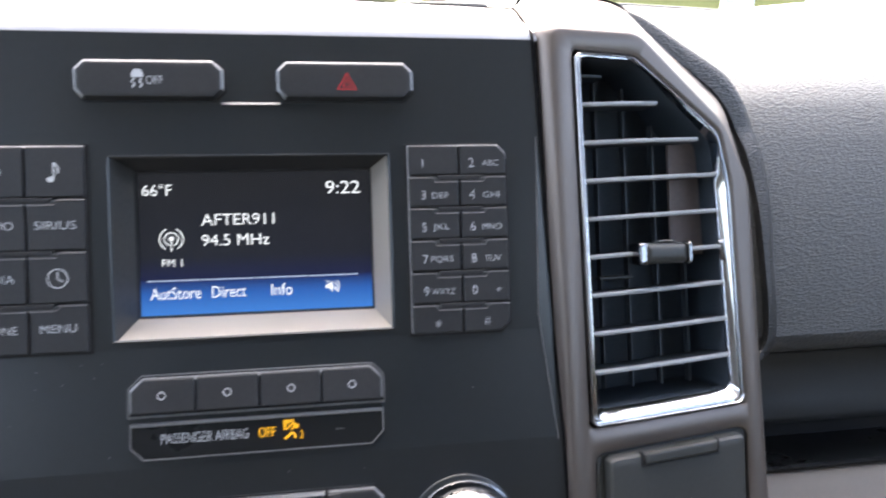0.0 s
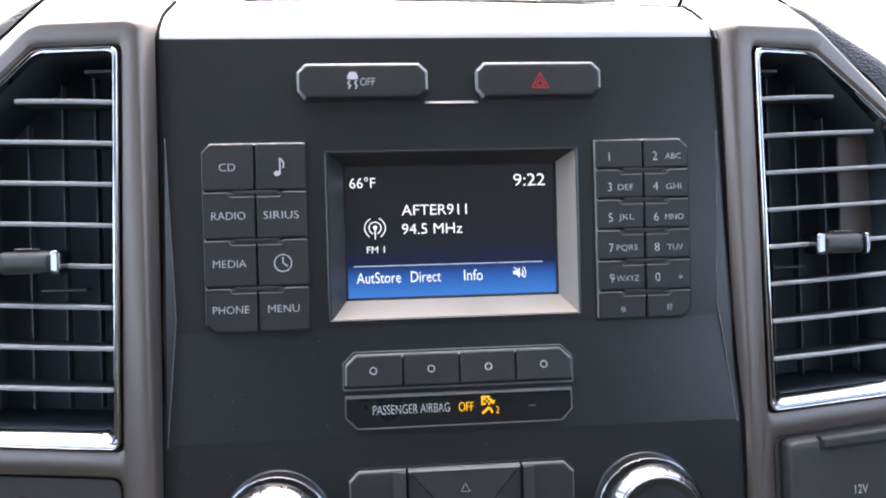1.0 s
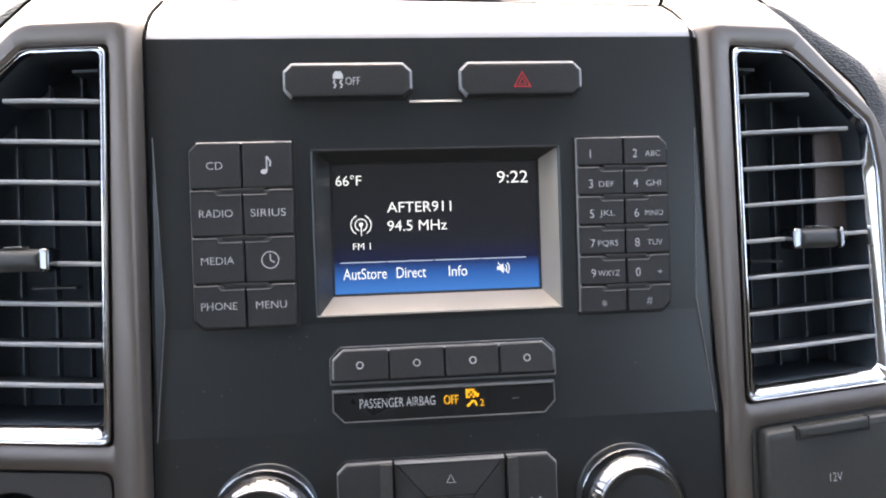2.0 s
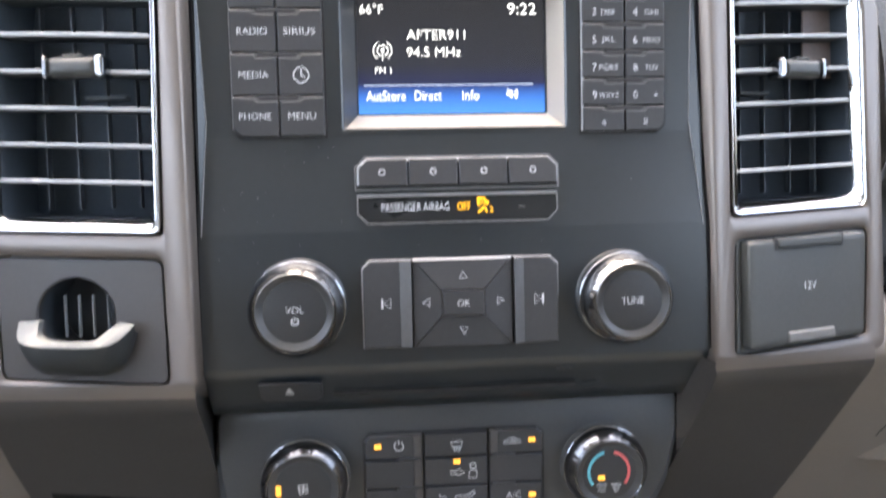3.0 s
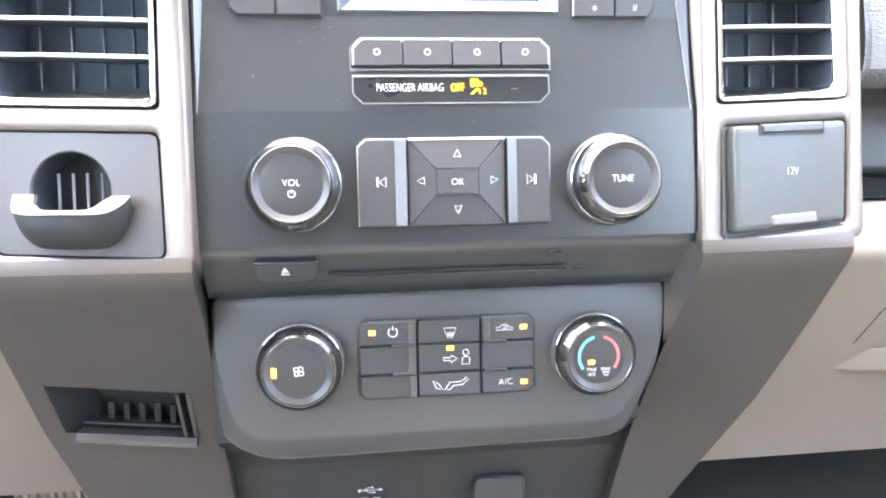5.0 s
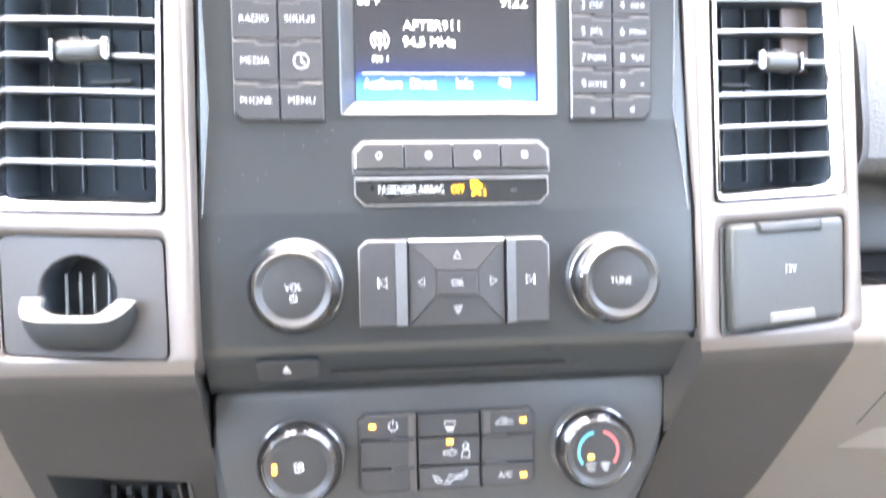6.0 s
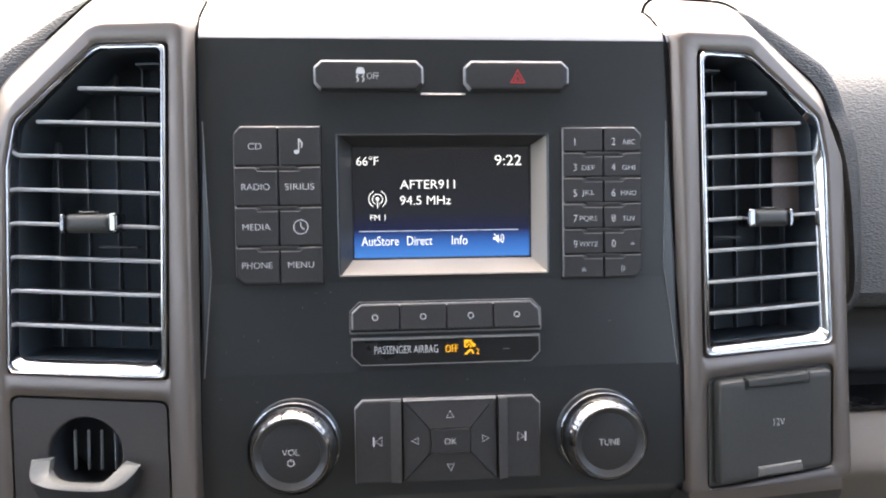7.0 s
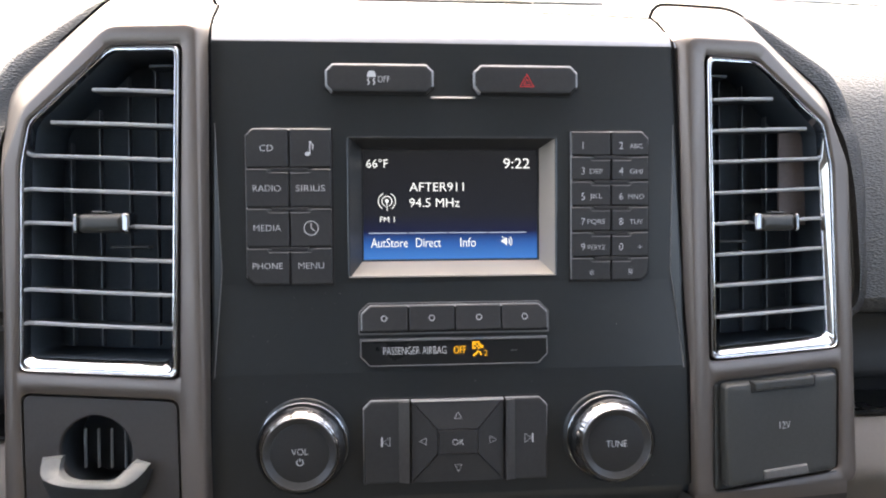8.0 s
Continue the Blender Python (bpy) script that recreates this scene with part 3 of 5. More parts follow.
def air_vent(side):
    v = thing("air_vent", (side * 0.18, 0.03, -0.03), "tall dash air vent with black louvres and a chrome surround", "air vent", "dash air vents")
    outline = mirror(VENT[side], side)
    inner = mirror(VENT_IN[side], side)
    ccw_out, ccw_in = ccw(outline), ccw(inner)
    between = [[(a[0] * (1 - f) + b[0] * f, a[1] * (1 - f) + b[1] * f) for a, b in zip(ccw(spread(ccw_out, 0.0030)), ccw_in)] for f in (0.04, 0.14, 0.90)]
    rings = [(spread(ccw_out, d), y) for d, y in ((0.0009, 0.0060), (0.0010, 0.0008), (0.0012, -0.0003), (0.0016, -0.0008), (0.0019, -0.0004), (0.0020, 0.0008), (0.0021, 0.0020), (0.0027, 0.0020), (0.0029, 0.0010))] + [(between[0], 0.0000), (between[1], -0.0002), (between[2], 0.0032), (inner, 0.0044)]
    part("chrome_surround", bend(skin(rings, 0.004, 5), lean_in), CHROME, v, "bright chrome moulding", smooth=48)
    duct = loft(bmesh.new(), inner, [(0.0, 0.0040), (0.0004, 0.038)], 0.004, 5, cap_first=False)
    part("duct", bend(duct, lean_in), VOID, v)
    for k in range(8):
        z = 0.1150 - 0.0169 * k
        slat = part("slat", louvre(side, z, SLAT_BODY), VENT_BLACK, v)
        part("front_edge", louvre(side, z, SLAT_EDGE), SLAT, slat, "louvre front edge painted pale as if lit")
    # a short dark stop above the louvres
    x0 = side * 0.1425
    part("stop", bend(plate(rect(min(x0, x0 + side * 0.012), max(x0, x0 + side * 0.012), 0.1290, 0.1304), 0.0100, 0.020, 0.0003), lean_in), VENT_BLACK, v)
    for x in (0.1545, 0.1690, 0.1845, 0.2000):
        top = 0.136 - max(0.0, x - 0.166) * 1.1
        bm = box(bmesh.new(), side * x - 0.0004, side * x + 0.0004, 0.0195, 0.0240, -0.014, top - 0.006)
        part("vane", bend(bm, lean_in), VENT_BLACK, v)
    if side > 0:
        part("damper", bend(plate(rect(0.1916, 0.2100, 0.047, 0.1010), 0.0172, 0.0186, 0.0004), lean_in), DAMPER, v, "brownish grey damper plate")
    # thumb tab on the fifth louvre
    cx, half, z0 = (-0.1752, 0.0118, 0.0455) if side < 0 else (0.1777, 0.0112, 0.0438)
    tab = part("thumb_tab", bend(loft(bmesh.new(), rect(cx - half, cx + half, z0, z0 + 0.0094), [(0.0034, -0.0046), (0.0018, -0.0042), (0.0006, -0.0030), (0.0, -0.0010), (0.0008, 0.006)], 0.0026, 5), lean_in), COVER, v, "ribbed dark grey thumb tab", smooth=50)
    for end in (-1, 1):
        # the cap towards the middle of the dash is the broader one
        broad = 0.0026 if end == -side else 0.0015
        e = cx + end * (half + broad * 0.35)
        part("chrome_end", bend(loft(bmesh.new(), rect(e - broad, e + broad, z0 - 0.0004, z0 + 0.0098), [(0.0015, -0.0052), (0.0007, -0.0050), (0.0002, -0.0040), (0.0, -0.0018), (0.0004, 0.006)], 0.0022, 5), lean_in), KNOB_CHROME, tab, "chrome end cap", smooth=50)
    part("grip", bend(plate(rect(cx + side * 0.001 - 0.0040, cx + side * 0.001 + 0.0040, z0 + 0.0096, z0 + 0.0106), -0.0026, 0.003, 0.0004), lean_in), STRIPE_GREY, tab, "pale grip ridge")
    g = (-0.1755, -0.1560) if side < 0 else (0.1495, 0.1668)
    part("guide", bend(plate(rect(*g, 0.0372, 0.0386), 0.0100, 0.016, 0.0004), lean_in), COVER, v)
    return v


air_vent(-1)
air_vent(1)

# cup ring plate in the left column
cup = thing("cup_ring_holder", (-0.18, 0.01, -0.098), "dark grey plastic plate with a round pocket and pale rim", "holder")
HOLE_C, HOLE_Z, HOLE_R = -0.1812, -0.0646, 0.0192
bm = holed(spread(ccw(mirror(LOWER_HOLE[-1], -1)), 0.0012), [circle(HOLE_C, HOLE_Z, HOLE_R, 40)], 0.0012, 0.004, [(0.0, 0.0016), (0.0002, 0.010)], r=0.0045, hole_r=0.0002)
part("plate", bend(bm, lean_in), CUP_PLATE, cup)
part("pocket", bend(lathe(HOLE_C, HOLE_Z, [(HOLE_R, 0.0014), (HOLE_R - 0.0002, 0.030), (0.0, 0.032)], 40), lean_in), VENT_BLACK, cup, "deep black round pocket")
# ribs in the pale edge grey, which stands for light on them
for x in (-0.1912, -0.1842, -0.1774, -0.1700):
    part("rib", bend(plate(rect(x - 0.0004, x + 0.0004, HOLE_Z - 0.011, HOLE_Z + 0.009), 0.0110, 0.0132, 0.0003), lean_in), SLAT, cup, "thin rib painted pale for its lit edge")


# the rim bows out from the plate: its outer and inner line as x, y, z from one tip to the other
RIM_OUT = ((-0.2054, -0.0050, -0.0653), (-0.2045, -0.0090, -0.0722), (-0.1984, -0.0130, -0.0749), (-0.1838, -0.0180, -0.0752), (-0.1645, -0.0180, -0.0755), (-0.1580, -0.0140, -0.0742), (-0.1537, -0.0090, -0.0708), (-0.1512, -0.0060, -0.0674))
RIM_IN = ((-0.1964, -0.0040, -0.0656), (-0.1955, -0.0080, -0.0704), (-0.1913, -0.0130, -0.0725), (-0.1832, -0.0175, -0.0731), (-0.1695, -0.0178, -0.0733), (-0.1653, -0.0150, -0.0722), (-0.1619, -0.0100, -0.0690), (-0.1601, -0.0050, -0.0671))
BOWL = ((-0.2045, 0.0012, -0.0735), (-0.2030, 0.0012, -0.0828), (-0.1980, 0.0012, -0.0893), (-0.1900, 0.0012, -0.0912), (-0.1710, 0.0012, -0.0917), (-0.1634, 0.0012, -0.0903), (-0.1572, 0.0012, -0.0845), (-0.1522, 0.0012, -0.0720))


def eased(pts, n):
    """A smooth line of n points through the given ones."""
    p = [Vector(q) for q in pts]
    p = [p[0] * 2 - p[1]] + p + [p[-1] * 2 - p[-2]]
    out = []
    for k in range(n):
        f = k / (n - 1) * (len(p) - 3)
        i = min(int(f), len(p) - 4)
        t = f - i
        a, b, c, d = p[i:i + 4]
        out.append(0.5 * (2 * b + (c - a) * t + (2 * a - 5 * b + 4 * c - d) * t * t + (3 * b - a - 3 * c + d) * t ** 3))
    return out


def ribbon(lines, closed=False):
    """A skin through lines of equally many points in space."""
    bm = bmesh.new()
    rows = [[bm.verts.new(p) for p in line] for line in lines]
    for a, b in list(zip(rows, rows[1:])) + ([(rows[-1], rows[0])] if closed else []):
        for i in range(len(a) - 1):
            bm.faces.new((a[i], a[i + 1], b[i + 1], b[i]))
    if closed:
        bm.faces.new([r[0] for r in rows])
        bm.faces.new([r[-1] for r in reversed(rows)])
    return bm


rim_out, rim_in, foot = eased(RIM_OUT, 40), eased(RIM_IN, 40), eased(BOWL, 40)
part("rim", bend(ribbon([rim_in, [a * 0.85 + b * 0.15 + Vector((0, -0.0005, 0)) for a, b in zip(rim_in, rim_out)], [a * 0.12 + b * 0.88 + Vector((0, -0.0006, 0)) for a, b in zip(rim_in, rim_out)], rim_out, [p + Vector((0, 0.0012, 0)) for p in rim_out], [p + Vector((0, 0.0050, 0)) for p in rim_in]], True), lean_in), CUP_LIP, cup, "pale grey curved rim", smooth=50)
steps = [math.pi / 2 * k / 8 for k in range(9)]
part("bowl", bend(ribbon([[Vector((b.x + (a.x - b.x) * (1 - math.sin(t)), b.y + (a.y + 0.0006 - b.y) * math.cos(t), a.z + (b.z - a.z) * math.sin(t))) for a, b in zip(rim_out, foot)] for t in steps]), lean_in), WELL, cup, smooth=60)

# power socket flap in the right column
flap = thing("power_socket_flap", (0.178, 0.01, -0.096), "closed charcoal plastic socket flap lettered 12V", "socket cover")
part("well", bend(plate(spread(ccw(LOWER_HOLE[1]), 0.0006), 0.0020, 0.014, 0.0005, 0.004), lean_in), COVER, flap)
lid = [(0.1442, -0.0938), (0.2125, -0.0888), (0.2140, -0.0350), (0.1442, -0.0384)]
lid_part = part("lid", bend(loft(bmesh.new(), lid, [(0.0030, -0.0044), (0.0012, -0.0040), (0.0004, -0.0030), (0.0, -0.0012), (-0.0010, 0.0085)], 0.0035, 4), lean_in), COVER, flap)
part("side_rail", bend(plate([(0.1394, -0.0950), (0.1428, -0.0945), (0.1428, -0.0392), (0.1402, -0.0388)], 0.0008, 0.009, 0.0010, 0.001), lean_in), COVER, flap)
part("hinge", bend(plate([(0.1608, -0.0424), (0.1980, -0.0410), (0.1980, -0.0356), (0.1602, -0.0374)], -0.0058, -0.001, 0.0012, 0.0008), lean_in), COVER, lid_part)
part("hinge_gap", bend(plate([(0.1598, -0.0434), (0.1990, -0.0420), (0.1990, -0.0413), (0.1598, -0.0427)], -0.0049, -0.002, 0.0001), lean_in), GAP, lid_part)
for x, z in ((0.1596, -0.0374), (0.1984, -0.0358)):
    part("hinge_gap", bend(plate(rect(x - 0.0003, x + 0.0006, z - 0.0055, z + 0.0004), -0.0049, -0.002, 0.0001), lean_in), GAP, lid_part)
part("finger_ledge", bend(plate([(0.1662, -0.0903), (0.1938, -0.0890), (0.1928, -0.0834), (0.1660, -0.0850)], -0.0056, -0.001, 0.0010, 0.0008), lean_in), STRIPE_GREY, lid_part, "pale smooth finger ledge")
# pale cord in place of the highlight on the opening's lower edge
part("foot_line", bend(tube([(0.1400, -0.0004, -0.0964), (0.1500, -0.0004, -0.0960), (0.2140, -0.0004, -0.0906)], 0.0006), lean_in), BAND, flap, "lower edge line drawn bright as a highlight")
legend("12V", 0.1794, -0.0048, -0.0616, 0.0040, INK, lid_part, 0.0066, lean_in)

# lower column faces, falling back towards the floor
def lower_column(side):
    label = "silver grey lower console cheek with a ribbed tray" if side < 0 else "silver grey lower console cheek beside the tan panel"
    c = thing("lower_cheek", (side * 0.18, 0.1, -0.34), label, "console panel", "lower console cheeks")
    outers = ((0.0, 0.2245), (0.012, 0.2290), (0.03, 0.2325), (0.055, 0.2345), (0.075, 0.2335), (0.11, 0.2305), (0.15, 0.2175), (0.25, 0.1800)) if side < 0 else ((0.0, 0.2210), (0.006, 0.2215), (0.012, 0.2205), (0.03, 0.2185), (0.058, 0.2123), (0.085, 0.2060), (0.111, 0.1981), (0.153, 0.1725), (0.25, 0.1120))
    inners = ((0.0, 0.1262), (0.012, 0.1270), (0.045, 0.1280), (0.09, 0.1322), (0.25, 0.1300)) if side < 0 else ((0.0, 0.1270), (0.006, 0.1285), (0.03, 0.1280), (0.052, 0.1268), (0.09, 0.1250), (0.155, 0.1160), (0.25, 0.1030))
    depths = ((-0.004, -0.0043), (0.0, -0.0042), (0.003, -0.0038), (0.006, -0.0028), (0.010, -0.0006), (0.014, 0.0022), (0.020, 0.0072), (0.03, 0.0150), (0.085, 0.0520), (0.118, 0.0700), (0.16, 0.0870), (0.25, 0.1140))

    def where(u, s):
        """u across from the inner edge (0) to the outer (1), s down the slope in metres of height."""
        y, xi, xo = (float(np.interp(s, [p[0] for p in table], [p[1] for p in table])) for table in (depths, inners, outers))
        x = xi + (xo - xi) * u
        if side < 0:
            s += 0.011 * (0.5 - u) * float(np.interp(s, (0.02, 0.06, 0.12, 0.17), (0, 1, 1, 0)))
        lift = 0.13 * (x - 0.14) - (0.0142 if side < 0 else 0.0087) + 0.004
        return Vector((side * x, y + lift * max(0.0, 1 - s / 0.08), -0.1005 - s))
    us = [0, 0.02, 0.10, 0.155, 0.5, 0.88, 0.95, 0.985, 1]
    ss = [0, 0.003, 0.006, 0.010, 0.014, 0.02, 0.03, 0.05, 0.0715, 0.1040, 0.13, 0.17, 0.21, 0.25]
    bm = bmesh.new()
    grid = [[bm.verts.new(where(u, s)) for u in us] for s in ss]
    for i in range(len(ss) - 1):
        for j in range(len(us) - 1):
            if side < 0 and i == 8 and 3 <= j < 5:
                continue
            bm.faces.new((grid[i][j], grid[i][j + 1], grid[i + 1][j + 1], grid[i + 1][j]))
    roll = bmesh.new()
    strip = [[roll.verts.new(where(u, s) + Vector((0, -0.0003, 0))) for u in us] for s in (-0.004, -0.002, 0.0, 0.001, 0.002, 0.003)]
    for a, b in zip(strip, strip[1:]):
        for j in range(len(us) - 1):
            roll.faces.new((a[j], a[j + 1], b[j + 1], b[j]))
    part("roll", roll, SILVER, c, "silver painted roll under the column", smooth=60)
    for edge, push in ((0, -1), (-1, 1)):
        far = [bm.verts.new(grid[i][edge].co + Vector((side * push * -0.004, 0.05, 0.0))) for i in range(len(ss))]
        for i in range(len(ss) - 1):
            bm.faces.new((grid[i][edge], grid[i + 1][edge], far[i + 1], far[i]))
    part("shell", bm, CHEEK, c, smooth=40)
    if side > 0:
        # the painted inner facet between the fascia's corner and the cheek
        rows = []
        for k in range(9):
            s = -0.002 + 0.057 * k / 8
            back = [float(np.interp(s, (-0.002, 0.018, 0.055), line)) for line in ((0.1212, 0.1184, 0.1215), (0.0000, 0.0160, 0.0240), (-0.0955, -0.1205, -0.1560))]
            front = where(0, s) + Vector((0.0002, -0.0005, 0))
            rows.append([front + Vector((0.0008, 0.0012, 0)), front, front * 0.9 + Vector(back) * 0.1, Vector(back)])
        part("inner_facet", ribbon(list(zip(*rows))), CHEEK, c, smooth=25)
    if side < 0:
        a, b, d, e = (where(u, s) for u, s in ((0.155, 0.0715), (0.88, 0.0715), (0.88, 0.1040), (0.155, 0.1040)))
        bm = bmesh.new()
        into = Vector((0, 0.028, 0.003))
        near = [bm.verts.new(p) for p in (a, b, d, e)]
        deep = [bm.verts.new(p + into + Vector((0.013 if p in (b, d) else 0.0, 0, 0))) for p in (a, b, d, e)]
        for i in range(4):
            j = (i + 1) % 4
            bm.faces.new((near[i], near[j], deep[j], deep[i]))
        bm.faces.new(deep)
        tray = part("tray", bm, WELL, c, "open ribbed dark tray", smooth=10)
        for k in range(7):
            p = e + (d - e) * (0.12 + 0.125 * k)
            part("rib", merged(box(bmesh.new(), p.x - 0.0016, p.x + 0.0016, p.y + 0.020, p.y + 0.028, p.z - 0.001, p.z + 0.013)), WELL, tray)
        bm = bmesh.new()
        loops = []
        for k in range(9):
            p = e + (d - e) * (-0.02 + 0.92 * k / 8)
            loops.append([bm.verts.new(p + Vector(o)) for o in ((0, -0.0045, -0.0040), (0, -0.0052, -0.0015), (0, -0.0030, 0.0012), (0, 0.0060, 0.0016), (0, 0.0060, -0.004))])
        for p, q in zip(loops, loops[1:]):
            for i in range(5):
                bm.faces.new((p[i], p[(i + 1) % 5], q[(i + 1) % 5], q[i]))
        bm.faces.new(loops[0])
        bm.faces.new(list(reversed(loops[-1])))
        part("lip", bm, BAND, tray, "dull silver front lip")
        part("inner_edge", tube([e + (d - e) * f + Vector((0, 0.0065, 0.0045)) for f in (0.10, 0.4, 0.7, 0.90)], 0.0007), BAND, tray, "thin bright inner edge")
        rail = (e - a) / (e.z - a.z)
        for off, wide in ((-0.0050, 0.0016), (0.0008, 0.0022)):
            bm = box(bmesh.new(), off - wide / 2, off + wide / 2, -0.0012, 0.012, e.z, a.z - 0.001)
            part("end_rail", bend(bm, lambda x, y, z: a + rail * (z - a.z) + Vector((x, y, 0))), BAND, tray)
    return c


lower_column(-1)
lower_column(1)

# heater panel
heater = thing("heater_console", (0, 0.03, -0.205), "dark grey heater control panel with a rounded foot", "control panel")
HEATER = [(-0.1244, -0.1951), (-0.1165, -0.2026), (-0.1040, -0.2088), (-0.0930, -0.2104), (0.0790, -0.2094), (0.0905, -0.2084), (0.0985, -0.2050), (0.1040, -0.1960), (0.1172, -0.1701), (0.1220, -0.1445), (0.1205, -0.1180), (-0.1265, -0.1180), (-0.1285, -0.1450), (-0.1272, -0.1700)]
HEATER_FACE = [(-0.1160, -0.1860), (-0.1105, -0.1920), (-0.1030, -0.1962), (-0.0940, -0.1972), (0.0780, -0.1972), (0.0865, -0.1966), (0.0925, -0.1940), (0.0975, -0.1885), (0.1110, -0.1690), (0.1175, -0.1440), (0.1185, -0.1190), (-0.1240, -0.1190), (-0.1245, -0.1450), (-0.1215, -0.1690)]


def toward(a, b, f):
    return [(p[0] + (q[0] - p[0]) * f, p[1] + (q[1] - p[1]) * f) for p, q in zip(a, b)]


bm = skin([(HEATER_FACE, 0.0), (toward(HEATER_FACE, HEATER, 0.10), 0.0002), (toward(HEATER_FACE, HEATER, 0.25), 0.0009), (toward(HEATER_FACE, HEATER, 0.85), 0.0050), (HEATER, 0.0062), (HEATER, 0.0420)], 0.008, 5)
bm.faces.new([v for v in bm.verts][:len(HEATER) * 6])
part("panel", bend(bm, climate_slope), LOWER, heater, smooth=50)
foot = [p for p in rounded(ccw(HEATER), 0.008, 5) if p[1] < -0.192]
foot.sort(key=lambda p: p[0])
# two metal cords on the panel's edge stand in for its highlights
part("foot_lip", tube([climate_slope(x, 0.0064, z - 0.0004) for x, z in foot], 0.0005), BAND, heater, "thin foot lip drawn bright as a highlight", smooth=50)
part("side_glint", tube([climate_slope(x, 0.0058, z) for x, z in ((-0.1282, -0.1400), (-0.1287, -0.1470), (-0.1280, -0.1560), (-0.1268, -0.1640))], 0.0005), BAND, heater, "thin cord drawn as an edge highlight")

# recess and floor tunnel under the heater panel
well = thing("lower_tray_well", (0, 0.12, -0.35), "dark plastic well under the heater with sockets", "console panel")
WELL_LINE = [(0.050, -0.1400), (0.056, -0.2100), (0.072, -0.2200), (0.084, -0.2290), (0.089, -0.2380), (0.100, -0.2700), (0.135, -0.3600)]
WELL_XS = (-0.134, -0.07, 0, 0.07, 0.1195)
part("ledge", extrude_x(lambda x: WELL_LINE[:5], WELL_XS, False), WELL, well, smooth=50)
part("back", extrude_x(lambda x: WELL_LINE[4:] + [(0.150, -0.3600), (0.150, -0.2380)], WELL_XS), WELL, well, smooth=30)


def well_face(x, y, z):
    return Vector((x, y + 0.0885 + 0.335 * (-0.2365 - z) + 0.0008, z - 0.0024))


usb = thing("media_port", (-0.047, 0.09, -0.275), "dark port plate with a white port symbol", "media port")
part("plate", bend(plate(rect(-0.080, -0.012, -0.2830, -0.2420), -0.0003, 0.002, 0.0003, 0.003), well_face), WELL, usb)
part("port", bend(plate(rect(-0.0545, -0.0395, -0.2705, -0.2635), -0.0020, 0.0, 0.0003, 0.001), well_face), GAP, usb)
part("contact", bend(merged(plate(rect(-0.0535, -0.0490, -0.2655, -0.2640), -0.0026, 0.0, 0.0003), plate(rect(-0.0455, -0.0405, -0.2655, -0.2640), -0.0026, 0.0, 0.0003)), well_face), INK, usb)
icon("port_symbol", merged(stroke([(-0.0540, -0.2580), (-0.0405, -0.2580)], 0.00045, -0.0022), stroke([(-0.0510, -0.2580), (-0.0485, -0.2560), (-0.0460, -0.2560)], 0.00045, -0.0022), stroke([(-0.0500, -0.2580), (-0.0470, -0.2600), (-0.0445, -0.2600)], 0.00045, -0.0022), polygon(circle(-0.0540, -0.2580, 0.0011, 10), -0.0022), polygon([(-0.0385, -0.2580), (-0.0410, -0.2592), (-0.0410, -0.2568)], -0.0022), polygon(circle(-0.0455, -0.2560, 0.0008, 8), -0.0022), polygon(rect(-0.0452, -0.0438, -0.2606, -0.2594), -0.0022)), INK, usb, well_face)
cap = thing("socket_cap", (0.038, 0.09, -0.285), "dark rubber cap over a round socket", "socket cover")
part("cap", bend(plate(chamfered(0.0205, 0.0555, -0.2900, -0.2530, 0.003), -0.0070, 0.002, 0.0022, 0.003), well_face), LOWER, cap)

# padded dash to both sides, its smooth top and the tan panels below it
def pad_profile(x):
    return [(0.47, 0.150), (0.47, 0.3279 - 0.0315 * (abs(x) - 0.40)), (0.30, dash_top_z(0.30)), (0.17, dash_top_z(0.17) - 0.001), (0.125, 0.1865), (0.105, 0.1690), (0.0880, 0.1540), (0.0765, 0.1420), (0.0680, 0.1280), (0.0605, 0.1070), (0.0530, 0.0700), (0.0472, 0.0240), (0.0468, 0.0010), (0.0505, -0.0060), (0.0580, -0.0095), (0.12, -0.012), (0.30, 0.0)]


def recess_profile(x):
    return [(0.058, -0.0100), (0.090, -0.0125), (0.0965, -0.0190), (0.0985, -0.0300), (0.0980, -0.0470), (0.0960, -0.0560), (0.0975, -0.0605), (0.106, -0.0625), (0.20, -0.064), (0.20, -0.010)]


def slot_back(x):
    return [(0.124, -0.0630), (0.124, -0.0765), (0.20, -0.0765), (0.20, -0.0630)]


def lip_profile(x):
    return [(0.0660, -0.0782), (0.0655, -0.0768), (0.0670, -0.0758), (0.124, -0.0762), (0.124, -0.0786)]


# the panel swells out under the lip, turns over a crease and falls back to its foot
TAN_LINE = [(0.0900, -0.0790), (0.0690, -0.0792), (0.0640, -0.0815), (0.0590, -0.0870), (0.0530, -0.0970), (0.0494, -0.1060), (0.0484, -0.1115), (0.0494, -0.1155), (0.0530, -0.1205), (0.0600, -0.1300), (0.0800, -0.1600), (0.1000, -0.1880), (0.1180, -0.2150), (0.1330, -0.2400), (0.1450, -0.2620)]


def tan_profile(x):
    foot = [(0.1520, -0.2800), (0.1590, -0.2830), (0.1700, -0.2830)] if x > 0 else [(0.1490, -0.2690), (0.1560, -0.2715), (0.1700, -0.2715)]
    return TAN_LINE + foot + [(0.30, -0.27), (0.30, -0.079)]


